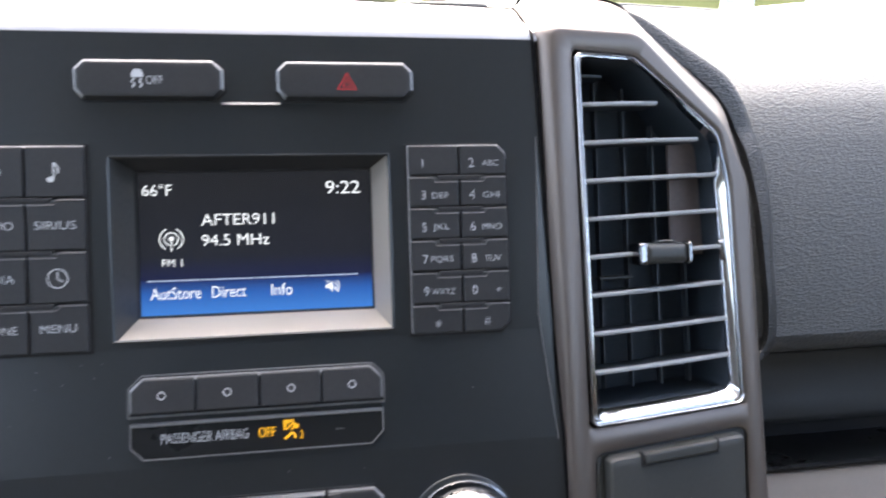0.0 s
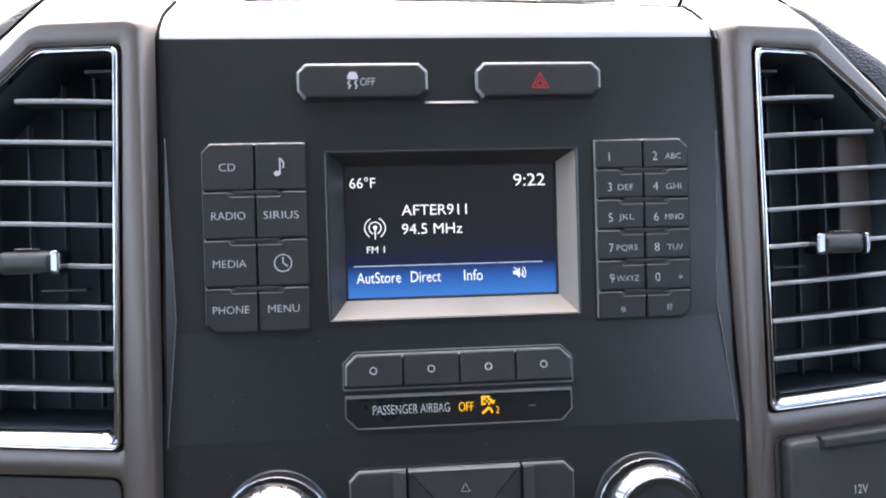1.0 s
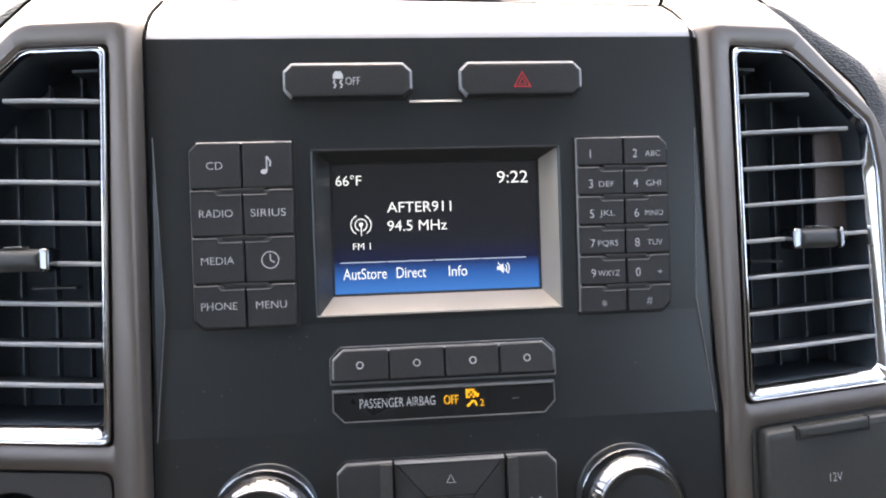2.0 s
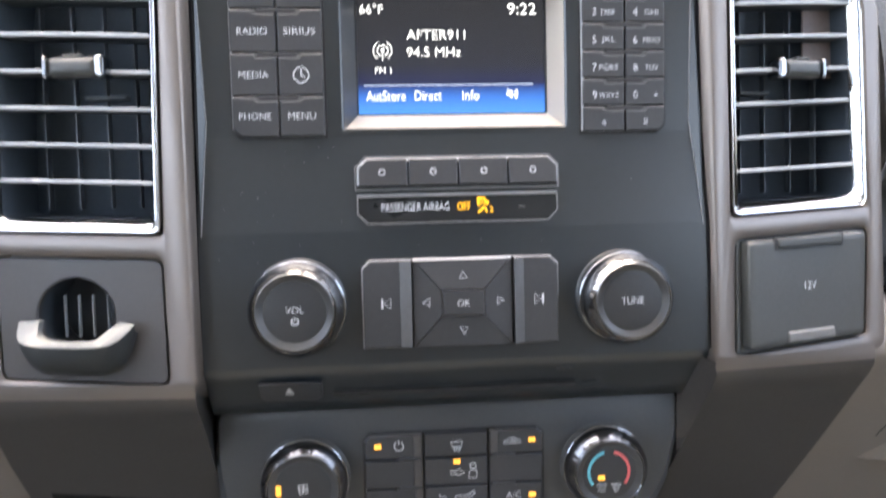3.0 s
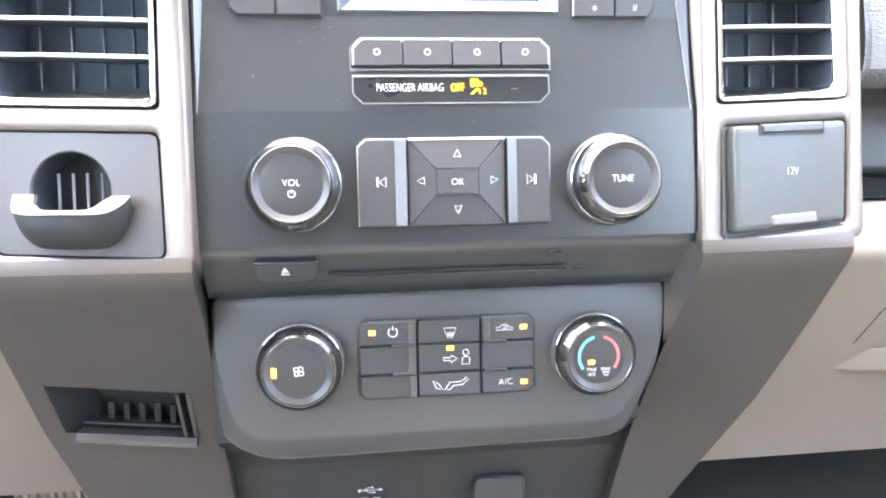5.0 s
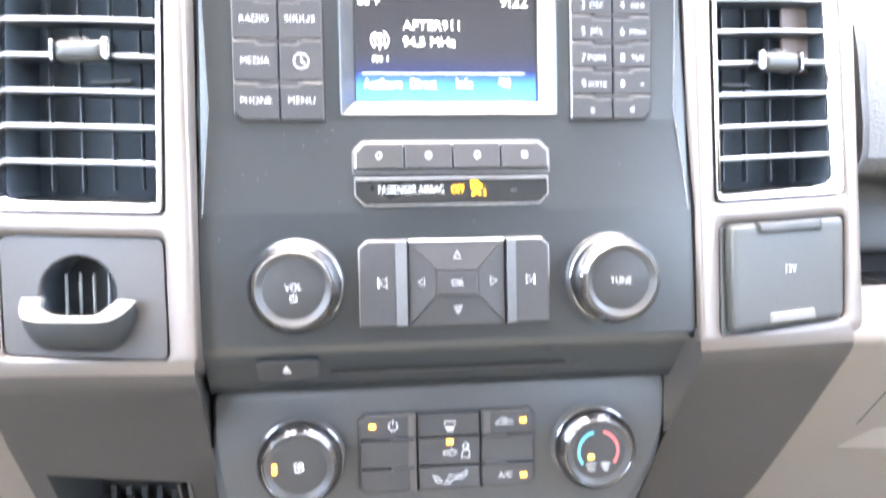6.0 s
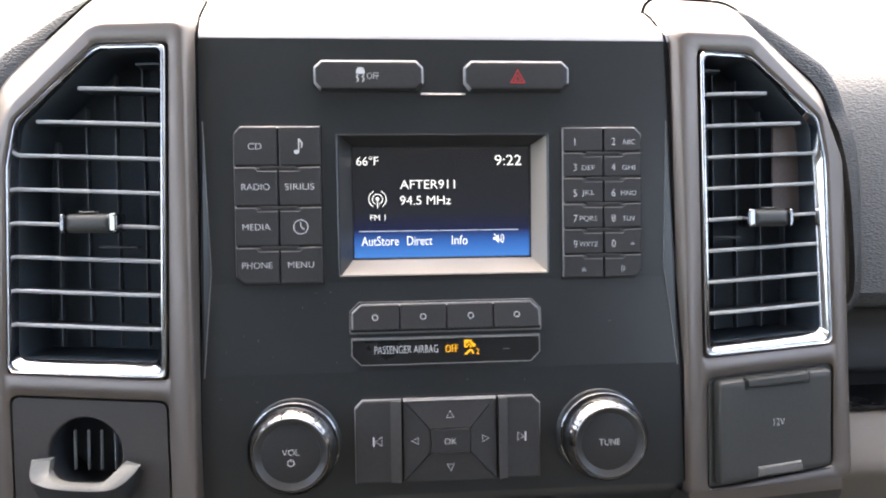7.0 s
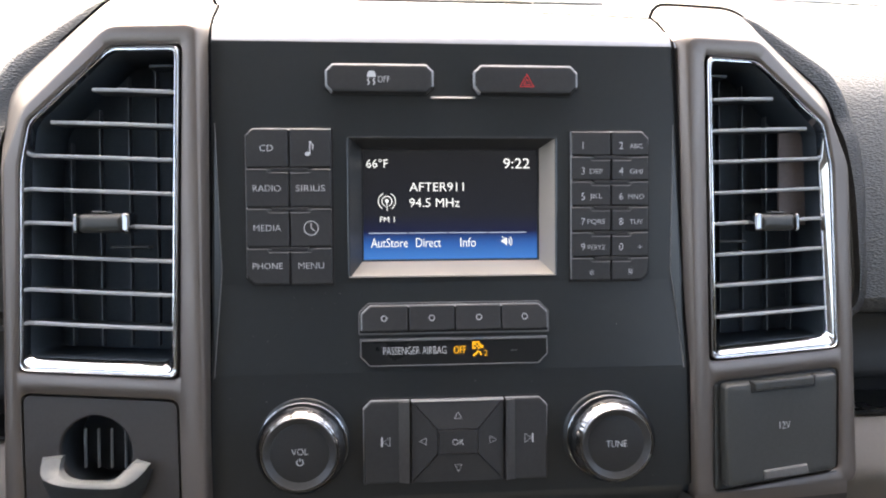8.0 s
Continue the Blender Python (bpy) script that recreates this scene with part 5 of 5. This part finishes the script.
def knob(name, x, z, label, tilt, y0=0.0, ring=KNOB_CHROME, radius=0.0232, tall=0.0185):
    """A turned knob: dark skirt, fluted bright ring, dished dark face. Its parts stand on the y axis and are tilted with the panel."""
    k = thing(name, (x, y0, z), label, "knob", "console knobs")
    s = radius / 0.0232
    turn = Matrix.Rotation(radians(tilt), 3, "X")
    c = Vector((x, y0, z))

    def set_up(bm):
        return bend(bm, lambda a, b, d: c + turn @ Vector((a, b, d)))
    part("skirt", set_up(lathe(0, 0, [(0.0240 * s, 0.0010), (0.0238 * s, -0.0006), (0.0232 * s, -0.0010), (0.0224 * s, -0.0012), (0.0216 * s, -0.0016), (0.0214 * s, -0.0050)])), FASCIA if y0 < 0.01 else LOWER, k, smooth=50)
    part("ring", set_up(lathe(0, 0, [(0.0214 * s, -0.0030), (0.0224 * s, -0.0036), (0.0227 * s, -0.0046), (0.0226 * s, -tall * 0.66), (0.0221 * s, -tall * 0.74), (0.0190 * s, -tall * 0.945), (0.0184 * s, -tall * 0.985), (0.0178 * s, -tall * 0.985)], 168, flutes(14, 0.012, (2, 3, 4, 5)))), ring, k, "fluted bright metal ring" if ring is KNOB_CHROME else "smoked metal ring", smooth=40)
    for r0, y, wide in ((0.0229 * s, -0.0052, 1.3), (0.0192 * s, -tall * 0.950, 0.5)):
        part("bright_line", set_up(lathe(0, 0, [(r0 - 0.0006 * wide, y + 0.0004), (r0, y), (r0 + 0.0001, y - 0.0002), (r0 - 0.0003 * wide, y - 0.0004 * wide), (r0 - 0.0008 * wide, y)])), KNOB_CHROME, k, "thin chrome line")
    cap = part("face", set_up(lathe(0, 0, [(0.0148 * s, -tall * 0.90), (0.0147 * s, -tall * 0.925), (0.0144 * s, -tall * 0.93), (0.0, -tall * 0.93)])), KNOB_FACE, k, smooth=30)
    part("dish", set_up(lathe(0, 0, [(0.0182 * s, -tall * 0.90), (0.0184 * s, -tall * 0.985), (0.0179 * s, -tall * 1.01), (0.0172 * s, -tall * 0.985), (0.0160 * s, -tall * 0.945), (0.0150 * s, -tall * 0.925), (0.0145 * s, -tall * 0.90)])), DISH, k, "worn concave rim", smooth=40)
    return k, cap, set_up, -tall * 0.93 - 0.0004


for name, word, x, z in (("volume_knob", "VOL", -0.0787, -0.0637), ("tuning_knob", "TUNE", 0.0806, -0.0640)):
    k, cap, set_up, y = knob(name, x, z, f"dark knob lettered {word} with a fluted chrome ring", 0, -0.0046, KNOB_CHROME, 0.0228, 0.0182)
    if word == "VOL":
        legend(word, 0, y, 0.0008, 0.0032, INK, cap, 0.0082, lambda a, b, d: Vector((x + a, b - 0.0046, z + d)))
        icon("power_symbol", set_up(merged(stroke(arc(0, -0.0044, 0.0016, 120, 420, 16), 0.00042, y), stroke([(0, -0.0040), (0, -0.0024)], 0.00042, y))), INK, cap)
    else:
        legend(word, 0, y, 0.0, 0.0034, INK, cap, 0.0108, lambda a, b, d: Vector((x + a, b - 0.0046, z + d)))

# navigation pad
nav = thing("navigation_pad", (0.0015, 0, -0.0870), "dark seek and arrow pad with an OK key", "button pad")
nav["chin"] = 1
part("gap", plate(chamfered(-0.0488, 0.0486, -0.0860, -0.0415, 0.0040, "tl tr"), -0.0004, 0.001, 0.0002), GAP, nav)
for x0, x1, corner, band, sign in ((-0.0482, -0.0240, "tl", (-0.0299, -0.0244), -1), (0.0254, 0.0480, "tr", (0.0258, 0.0306), 1)):
    cap = part("seek_key", loft(bmesh.new(), chamfered(x0, x1, -0.0854, -0.0421, 0.0040, corner), [(0.0012, -0.0044), (0.0006, -0.0042), (0.0002, -0.0030), (0.0001, 0.0006)], 0.0005, 2), KEY, nav)
    bm = bmesh.new()
    lo, hi = (-0.0048, -0.0064) if sign < 0 else (-0.0064, -0.0048)
    q = [(band[0], lo), (band[1], hi)]
    v = [bm.verts.new((x, y, z)) for z in (-0.0846, -0.0427) for x, y in q]
    w = [bm.verts.new((x, -0.0030, z)) for z in (-0.0846, -0.0427) for x, y in q]
    for f in ((v[0], v[1], v[3], v[2]), (w[0], w[2], w[3], w[1]), (v[0], w[0], w[1], v[1]), (v[2], v[3], w[3], w[2]), (v[0], v[2], w[2], w[0]), (v[1], w[1], w[3], v[3])):
        bm.faces.new(f)
    part("band", bm, BAND, cap, "graphite satin band", smooth=10)
    sx = -0.0365 if sign < 0 else 0.0378
    icon("skip_symbol", merged(stroke([(sx - sign * 0.0020, -0.0609), (sx - sign * 0.0020, -0.0655), (sx + sign * 0.0014, -0.0632)], 0.0004, -0.0048, True), stroke([(sx + sign * 0.0021, -0.0608), (sx + sign * 0.0021, -0.0656)], 0.0008, -0.0048)), INK, cap)
    rim = [(x0 + 0.0005, -0.0846), (x0 + 0.0005, -0.0461), (x0 + 0.0040, -0.0427), (x1 - 0.0004, -0.0427)] if sign < 0 else [(x0 + 0.0004, -0.0427), (x1 - 0.0040, -0.0427), (x1 - 0.0005, -0.0461), (x1 - 0.0005, -0.0626)]
    edge_trim(rim, cap.parent, -0.0040, 0.0010)
nx, nz, hw, hh = 0.0006, -0.0637, 0.0242, 0.0215
ow, oh = 0.0104, 0.0063
corners = [(nx - hw, nz - hh), (nx + hw, nz - hh), (nx + hw, nz + hh), (nx - hw, nz + hh)]
inside = [(nx - ow, nz - oh), (nx + ow, nz - oh), (nx + ow, nz + oh), (nx - ow, nz + oh)]
for i, (dx, dz) in enumerate(((0, -0.0133), (0.0178, 0.0006), (0, 0.0134), (-0.0177, 0.0006))):
    j = (i + 1) % 4
    pts = [corners[i], corners[j], inside[j], inside[i]]
    shrunk = spread(ccw(pts), 0.00022)
    bm = bmesh.new()
    v = [bm.verts.new((p[0], -0.0040 if k < 2 else -0.0058, p[1])) for k, p in enumerate(shrunk)] if ccw(pts) == pts else [bm.verts.new((p[0], -0.0050, p[1])) for p in shrunk]
    w = [bm.verts.new((p[0], 0.0006, p[1])) for p in shrunk]
    bm.faces.new(v)
    bm.faces.new(list(reversed(w)))
    for k in range(4):
        bm.faces.new((v[k], v[(k + 1) % 4], w[(k + 1) % 4], w[k]))
    cap = part("arrow_key", bm, KEY, nav, smooth=5)
    ang = (-90, 0, 90, 180)[i]
    tip = [(nx + dx + 0.0022 * math.cos(radians(ang + a)), nz + dz + 0.0022 * math.sin(radians(ang + a))) for a in (0, 125, -125)]
    icon("arrow_symbol", stroke(tip, 0.0004, -0.0062, True), INK, cap)
ok = part("ok_key", plate(spread(ccw(inside), 0.0004), -0.0066, 0.0, 0.0006), KEY, nav)
part("ok_outline", frame_ring(spread(ccw(inside), 0.0001), [(0.0, -0.0054), (0.0001, -0.0066), (0.0006, -0.0066), (0.0007, -0.0054)]), BAND, nav)
legend("OK", nx, -0.0070, nz, 0.0033, INK, ok, 0.0062)
edge_trim([(nx - hw + 0.0002, nz + hh - 0.0003), (nx + hw - 0.0002, nz + hh - 0.0003)], nav, -0.0044, 0.0010)

# dust and lint on the dark plastic
random.seed(23)
flakes = bmesh.new()
for n in range(40):
    x, z = (random.uniform(-0.117, 0.112), random.uniform(-0.093, 0.015)) if n % 3 else (random.uniform(-0.117, -0.055), random.uniform(-0.045, 0.016))
    if math.hypot(x + 0.0795, z + 0.064) < 0.026 or math.hypot(x - 0.0812, z + 0.064) < 0.026 or (abs(x) < 0.053 and not -0.040 < z < -0.028):
        continue
    size, turn = random.uniform(0.00010, 0.00026), random.uniform(0, 6.28)
    long = size * random.uniform(1.0, 2.6)
    ring = [(x + math.cos(turn + a) * r, z + math.sin(turn + a) * r) for a, r in ((0, long), (1.3, size), (2.9, long * 0.8), (4.4, size))]
    low = [flakes.verts.new((p, -0.00002, q)) for p, q in ring]
    high = flakes.verts.new((x, -0.00022, z))
    for i in range(4):
        flakes.faces.new((low[i], low[(i + 1) % 4], high))
solid("dust", bend(flakes, chin), LINT, "pale dust and lint specks on the dark fascia", "dust", "stuff")

# heater controls
pad = thing("heater_keypad", (-0.0015, 0.03, -0.1785), "dark heater keypad with white symbols and amber lights", "keypad")
part("gap", bend(plate(chamfered(-0.0514, 0.0452, -0.1790, -0.1350, 0.0036), -0.0006, 0.002, 0.0002), climate_slope), GAP, pad)
hx, hz = (-0.0508, -0.0196, 0.0148, 0.0446), (-0.1356, -0.1493, -0.1651, -0.1784)
caps = {}
for r in range(3):
    for c in range(3):
        corner = {(0, 0): "tl", (0, 2): "tr", (2, 0): "bl", (2, 2): "br"}.get((r, c), "")
        caps[r, c] = part("key", bend(loft(bmesh.new(), chamfered(hx[c] + 0.0002, hx[c + 1] - 0.0002, hz[r + 1] + 0.0002, hz[r] - 0.0002, 0.0034, corner), [(0.0010, -0.0030), (0.0006, -0.0028), (0.0002, -0.0016), (0.0002, 0.001)], 0.0005, 2), climate_slope), KEY, pad)
for r, x0, x1 in ((0, -0.0246, -0.0202), (1, -0.0246, -0.0202), (2, -0.0242, -0.0202), (0, 0.0162, 0.0201)):
    part("band", bend(plate(rect(x0, x1, hz[r + 1] + 0.0006, hz[r] - 0.0008), -0.0036, -0.002, 0.0004), climate_slope), BAND, caps[r, 0 if x0 < 0 else 2], "graphite satin band")
for x0, x1 in ((-0.0338, -0.0200), (0.0160, 0.0298)):
    for z in (hz[1], hz[2]):
        part("nub", bend(plate([(x0, z - 0.0010), (x1, z - 0.0010), (x1 - 0.001, z + 0.0012), (x0 + 0.001, z + 0.0012)], -0.0042, 0.0, 0.0008), climate_slope), KEY, pad)
edge_trim([(-0.0503, -0.1750), (-0.0503, -0.1394), (-0.0473, -0.1362), (-0.0202, -0.1362)], pad, -0.0030, 0.0009, BAND, climate_slope)
edge_trim([(0.0156, -0.1362), (0.0408, -0.1362), (0.0440, -0.1394), (0.0440, -0.1480)], pad, -0.0030, 0.0009, BAND, climate_slope)
YH = -0.0034
for (r, c), x, z in (((0, 0), -0.0434, -0.1418), ((1, 1), -0.0020, -0.1519), ((0, 2), 0.0383, -0.1420), ((2, 2), 0.0383, -0.1724)):
    part("amber_light", bend(plate(rect(x - 0.0018, x + 0.0018, z - 0.0012, z + 0.0012), YH - 0.0003, 0.0, 0.0003), climate_slope), AMBER, caps[r, c], "lit amber light")
icon("power_symbol", merged(stroke(arc(-0.0324, -0.1419, 0.0024, 120, 420, 20), 0.0005, YH), stroke([(-0.0324, -0.1409), (-0.0324, -0.1385)], 0.0005, YH)), INK, caps[0, 0], climate_slope)
icon("defrost_symbol", merged(stroke([(-0.0051, -0.1408), (0.0013, -0.1408), (0.0001, -0.1446), (-0.0039, -0.1446)], 0.00045, YH, True), stroke([(-0.0031, -0.1430), (-0.0031, -0.1464)], 0.0004, YH), stroke([(-0.0019, -0.1430), (-0.0019, -0.1464)], 0.0004, YH), stroke([(-0.0007, -0.1430), (-0.0007, -0.1464)], 0.0004, YH)), INK, caps[0, 1], climate_slope)
icon("airflow_symbol", merged(stroke([(-0.0057, -0.1570), (-0.0017, -0.1570), (-0.0017, -0.1558), (0.0019, -0.1578), (-0.0017, -0.1598), (-0.0017, -0.1586), (-0.0057, -0.1586)], 0.0004, YH, True), stroke(arc(0.0065, -0.1546, 0.0016, 0, 360, 14)[:-1], 0.0004, YH, True), stroke([(0.0041, -0.1610), (0.0047, -0.1574), (0.0065, -0.1566), (0.0087, -0.1574), (0.0083, -0.1610)], 0.0004, YH, True)), INK, caps[1, 1], climate_slope)
icon("seat_symbol", merged(stroke([(-0.0116, -0.1694), (-0.0086, -0.1712), (-0.0062, -0.1746), (-0.0098, -0.1736)], 0.0004, YH, True), stroke([(-0.0052, -0.1746), (-0.0024, -0.1706), (0.0036, -0.1706), (0.0066, -0.1682), (0.0076, -0.1694), (0.0044, -0.1722), (-0.0004, -0.1724), (-0.0024, -0.1746)], 0.0004, YH, True)), INK, caps[2, 1], climate_slope)
icon("recirculation_symbol", merged(stroke([(0.0229, -0.1433), (0.0233, -0.1421), (0.0249, -0.1417), (0.0265, -0.1403), (0.0287, -0.1403), (0.0303, -0.1417), (0.0323, -0.1421), (0.0325, -0.1433)], 0.0004, YH, True), stroke([(0.0263, -0.1425), (0.0285, -0.1425), (0.0293, -0.1419), (0.0285, -0.1412), (0.0271, -0.1412)], 0.0004, YH)), INK_DIM, caps[0, 2], climate_slope)
legend("A/C", 0.0281, YH, -0.1719, 0.0034, INK, caps[2, 2], 0.0078, climate_slope)

TILT_H = 2.0
k, cap, set_up, y = knob("fan_knob", -0.0813, -0.1576, "dark fan knob with a smoked metal ring and amber mark", TILT_H, 0.0190, DARK_CHROME, 0.0226, 0.0145)
blades = [stroke([(0.0016 * math.cos(a) + 0.0011 * math.cos(b) * (1.25 if k % 2 else 0.9), 0.0016 * math.sin(a) + 0.0011 * math.sin(b) * (0.9 if k % 2 else 1.25)) for b in [2 * math.pi * n / 12 for n in range(12)]], 0.00042, y, True) for k, a in enumerate((0.785, 2.356, 3.927, 5.498))]
part("fan_symbol", set_up(merged(*blades)), INK, cap)
part("amber_mark", set_up(plate(rect(-0.0136, -0.0112, -0.0028, 0.0022), y - 0.0006, y + 0.002, 0.0003)), AMBER, cap, "lit amber mark")
k, cap, set_up, y = knob("temperature_knob", 0.0774, -0.1584, "dark temperature knob with blue and red arcs", TILT_H, 0.0190, DARK_CHROME, 0.0226, 0.0145)
part("cold_arc", set_up(stroke(arc(-0.0004, 0.0008, 0.0108, 104, 218, 24), 0.0015, y)), BLUE_INK, cap, "blue printed arc")
part("hot_arc", set_up(stroke(arc(-0.0004, 0.0008, 0.0108, 76, -38, 24), 0.0015, y)), PINK_INK, cap, "red printed arc")
part("amber_mark", set_up(plate(rect(-0.0061, -0.0027, -0.0034, -0.0012), y - 0.0006, y + 0.002, 0.0003)), AMBER, cap, "lit amber mark")
for word, x, z, wide in (("MAX", -0.0042, -0.0062, 0.0054), ("MAX", 0.0036, -0.0062, 0.0054), ("A/C", -0.0042, -0.0088, 0.0044)):
    bm_turn = Matrix.Rotation(radians(TILT_H), 3, "X")
    legend(word, x, y, z, 0.0019, INK, cap, wide, lambda a, b, d: Vector((0.0774, 0.0190, -0.1584)) + bm_turn @ Vector((a, b, d)))
part("defrost_symbol", set_up(stroke([(0.0020, -0.0079), (0.0052, -0.0079), (0.0044, -0.0097), (0.0028, -0.0097)], 0.0005, y, True)), INK, cap)


# glove box ledge and seam in the tan panel, ribbed footrest on the driver's side
glove = thing("glove_box_ledge", (0.45, 0.09, -0.235), "tan moulded ledge of the glove box", "glove box")


def tan_face(x, y, z):
    return Vector((x, y + float(np.interp(-z, [-q for p, q in TAN_LINE], [p for p, q in TAN_LINE])), z))


def glove_ledge():
    """A shelf that grows out of the panel: rows across it from the upper edge to the underside."""
    xs = [0.2872 + 0.5 * (k / 12) ** 1.3 for k in range(13)]
    rows = []
    for f, out in ((0.0, 0.0), (0.35, 0.0035), (0.75, 0.0075), (0.95, 0.0085), (1.0, 0.0078), (1.02, 0.0)):
        row = []
        for x in xs:
            grow = min(1.0, (x - 0.2872) / 0.006)
            top, low = -0.1845 + 0.004 * max(0.0, x - 0.30), -0.2006 - 0.0034 * min(1.0, (x - 0.2872) / 0.04)
            top = low + (top - low) * min(1.0, 0.05 + (x - 0.2872) / 0.005)
            row.append(tan_face(x, -out * grow - 0.0003, top + (low - top) * f))
        rows.append(row)
    return ribbon(rows)


part("ledge", glove_ledge(), TAN, glove, smooth=40)
part("seam", bend(stroke([(0.2915, -0.1800), (0.2950, -0.1670), (0.2986, -0.1534), (0.3030, -0.1487), (0.3300, -0.1440), (0.45, -0.1400), (0.70, -0.1400)], 0.0012, -0.0004), tan_face), GAP, glove, "dark seam")
rest = thing("footrest", (-0.26, 0.17, -0.40), "ribbed grey rubber footrest beside the console", "footrest")
part("pad", bend(plate(rect(-0.300, -0.205, -0.40, -0.270), 0.1640, 0.176, 0.002), lambda x, y, z: Vector((x, y + 0.3 * (-0.27 - z), z))), METAL_PEDAL, rest)
for k in range(16):
    x = -0.297 + 0.006 * k
    part("rib", bend(plate(rect(x - 0.0017, x + 0.0017, -0.398, -0.272), 0.1600, 0.166, 0.0012), lambda x, y, z: Vector((x, y + 0.3 * (-0.27 - z), z))), METAL_PEDAL, rest)


# ---- cab shell and outside ----
def slab(name, corners, thick, mat, label, category=""):
    """A flat wall of four corners with a thickness, in the truck's upright axes."""
    bm = bmesh.new()
    p = [Vector(c) for c in corners]
    n = (p[1] - p[0]).cross(p[2] - p[0]).normalized() * thick
    v, w = [bm.verts.new(c) for c in p], [bm.verts.new(c + n) for c in p]
    bm.faces.new(v)
    bm.faces.new(list(reversed(w)))
    for i in range(4):
        j = (i + 1) % 4
        bm.faces.new((v[i], v[j], w[j], w[i]))
    return solid(name, bm, mat, label, category, "structure", True)


slab("cab_roof", ((-0.85, -1.6, 1.93), (0.85, -1.6, 1.93), (0.85, -0.12, 1.93), (-0.85, -0.12, 1.93)), 0.04, LINER, "grey cloth headliner", "ceiling")
slab("cab_floor", ((-0.85, -1.6, 0.72), (-0.85, 0.6, 0.72), (0.85, 0.6, 0.72), (0.85, -1.6, 0.72)), -0.04, CARPET, "dark carpeted cab floor", "floor")
slab("fire_wall", ((-0.85, 0.56, 0.72), (-0.85, 0.56, 1.26), (0.85, 0.56, 1.26), (0.85, 0.56, 0.72)), -0.04, CARPET, "dark bulkhead under the dash", "wall")
for side in (-1, 1):
    x = side * 0.87
    sill = 1.42 if side < 0 else 1.45
    slab("door_lining", ((x, -1.6, 0.72), (x, 0.6, 0.72), (x, 0.6, sill), (x, -1.6, sill)), 0.03 * side, SHELL, "grey lower door lining", "wall")
    slab("rear_pillar", ((x, -1.6, 1.30), (x, -1.45, 1.30), (x, -1.45, 1.95), (x, -1.6, 1.95)), 0.03 * side, SHELL, "grey rear cab pillar", "wall")
    slab("front_pillar", ((x, -0.12, 1.95), (x, -0.20, 1.95), (x, 0.48, 1.30), (x, 0.60, 1.30)), 0.03 * side, SHELL, "grey windscreen pillar", "wall")
# unseen rear, walled up to the header to keep out window light
slab("rear_wall", ((-0.87, -1.6, 0.72), (0.87, -1.6, 0.72), (0.87, -1.6, 1.84), (-0.87, -1.6, 1.84)), 0.03, SHELL, "unseen grey rear wall closed to block window light", "wall")
slab("rear_header", ((-0.87, -1.6, 1.82), (0.87, -1.6, 1.82), (0.87, -1.6, 1.95), (-0.87, -1.6, 1.95)), 0.03, SHELL, "grey rear header", "wall")

ground = bmesh.new()
g = [ground.verts.new(p) for p in ((-400, -400, 0), (400, -400, 0), (400, 400, 0), (-400, 400, 0))]
ground.faces.new(g)
solid("ground", ground, ASPHALT, "grey asphalt ground", "ground", "structure", True)
random.seed(7)
lawn, rows = bmesh.new(), []
for j in range(41):
    rows.append([lawn.verts.new((-30 + 2.4 * i + random.uniform(-0.5, 0.5), 9 + 0.035 * j * j + random.uniform(-0.1, 0.1), 0.04 + random.uniform(0.0, 0.05) + 0.0007 * j * j)) for i in range(46)])
for a, b in zip(rows, rows[1:]):
    for i in range(45):
        lawn.faces.new((a[i], a[i + 1], b[i + 1], b[i]))
solid("lawn", lawn, HEDGE, "rough green lawn beyond the asphalt", "lawn", "structure", True, smooth=60)
post = thing("white_post", (4.38, 6.88, 0.0), "white painted square post on the asphalt", "post", world_space=True)
part("shaft", plate(rect(4.21, 4.55, 0.0, 2.4), 6.83, 6.93, 0.02), WHITE_PAINT, post)
part("foot", plate(rect(4.17, 4.59, 0.0, 0.12), 6.79, 6.97, 0.02), WHITE_PAINT, post)


def wheel(car, x, y):
    tyre = part("wheel", bend(lathe(x, 0.33, [(0.0, y), (0.20, y), (0.31, y), (0.33, y + 0.03), (0.33, y + 0.17), (0.30, y + 0.2), (0.0, y + 0.2)], 32), lambda a, b, c: Vector((a, b, c))), TYRE, car)
    part("rim", lathe(x, 0.33, [(0.0, y - 0.015), (0.19, y - 0.01), (0.21, y + 0.01)], 32), CAR_PAINT, tyre)


car = thing("parked_car", (7.2, 7.9, 0.0), "pale silver car parked side-on on the asphalt", "car", world_space=True)
hull = [(4.95, 0.35), (9.35, 0.35), (9.45, 0.60), (9.40, 1.02), (8.60, 1.10), (6.35, 1.13), (5.35, 1.02), (4.98, 0.86), (4.90, 0.60)]
part("body", loft(bmesh.new(), hull, [(0.10, 7.05), (0.03, 7.09), (0.0, 7.2), (0.0, 8.6), (0.03, 8.71), (0.10, 8.75)], 0.12, 4), CAR_PAINT, car, smooth=50)
cabin = part("roof", loft(bmesh.new(), [(6.25, 1.10), (8.70, 1.08), (8.15, 1.48), (7.0, 1.50)], [(0.06, 7.22), (0.0, 7.30), (0.0, 8.5), (0.06, 8.58)], 0.10, 4), CAR_PAINT, car, smooth=50)
for x0, x1, x2, x3 in ((6.52, 7.42, 7.42, 7.05), (7.48, 8.40, 8.08, 7.48)):
    part("window", plate([(x0, 1.14), (x1, 1.13), (x2, 1.43), (x3, 1.43)], 7.195, 7.24, 0.004), GLOSS_BLACK, cabin, "dark side window")
for x in (5.75, 8.55):
    for y in (7.0, 8.6):
        wheel(car, x, y)
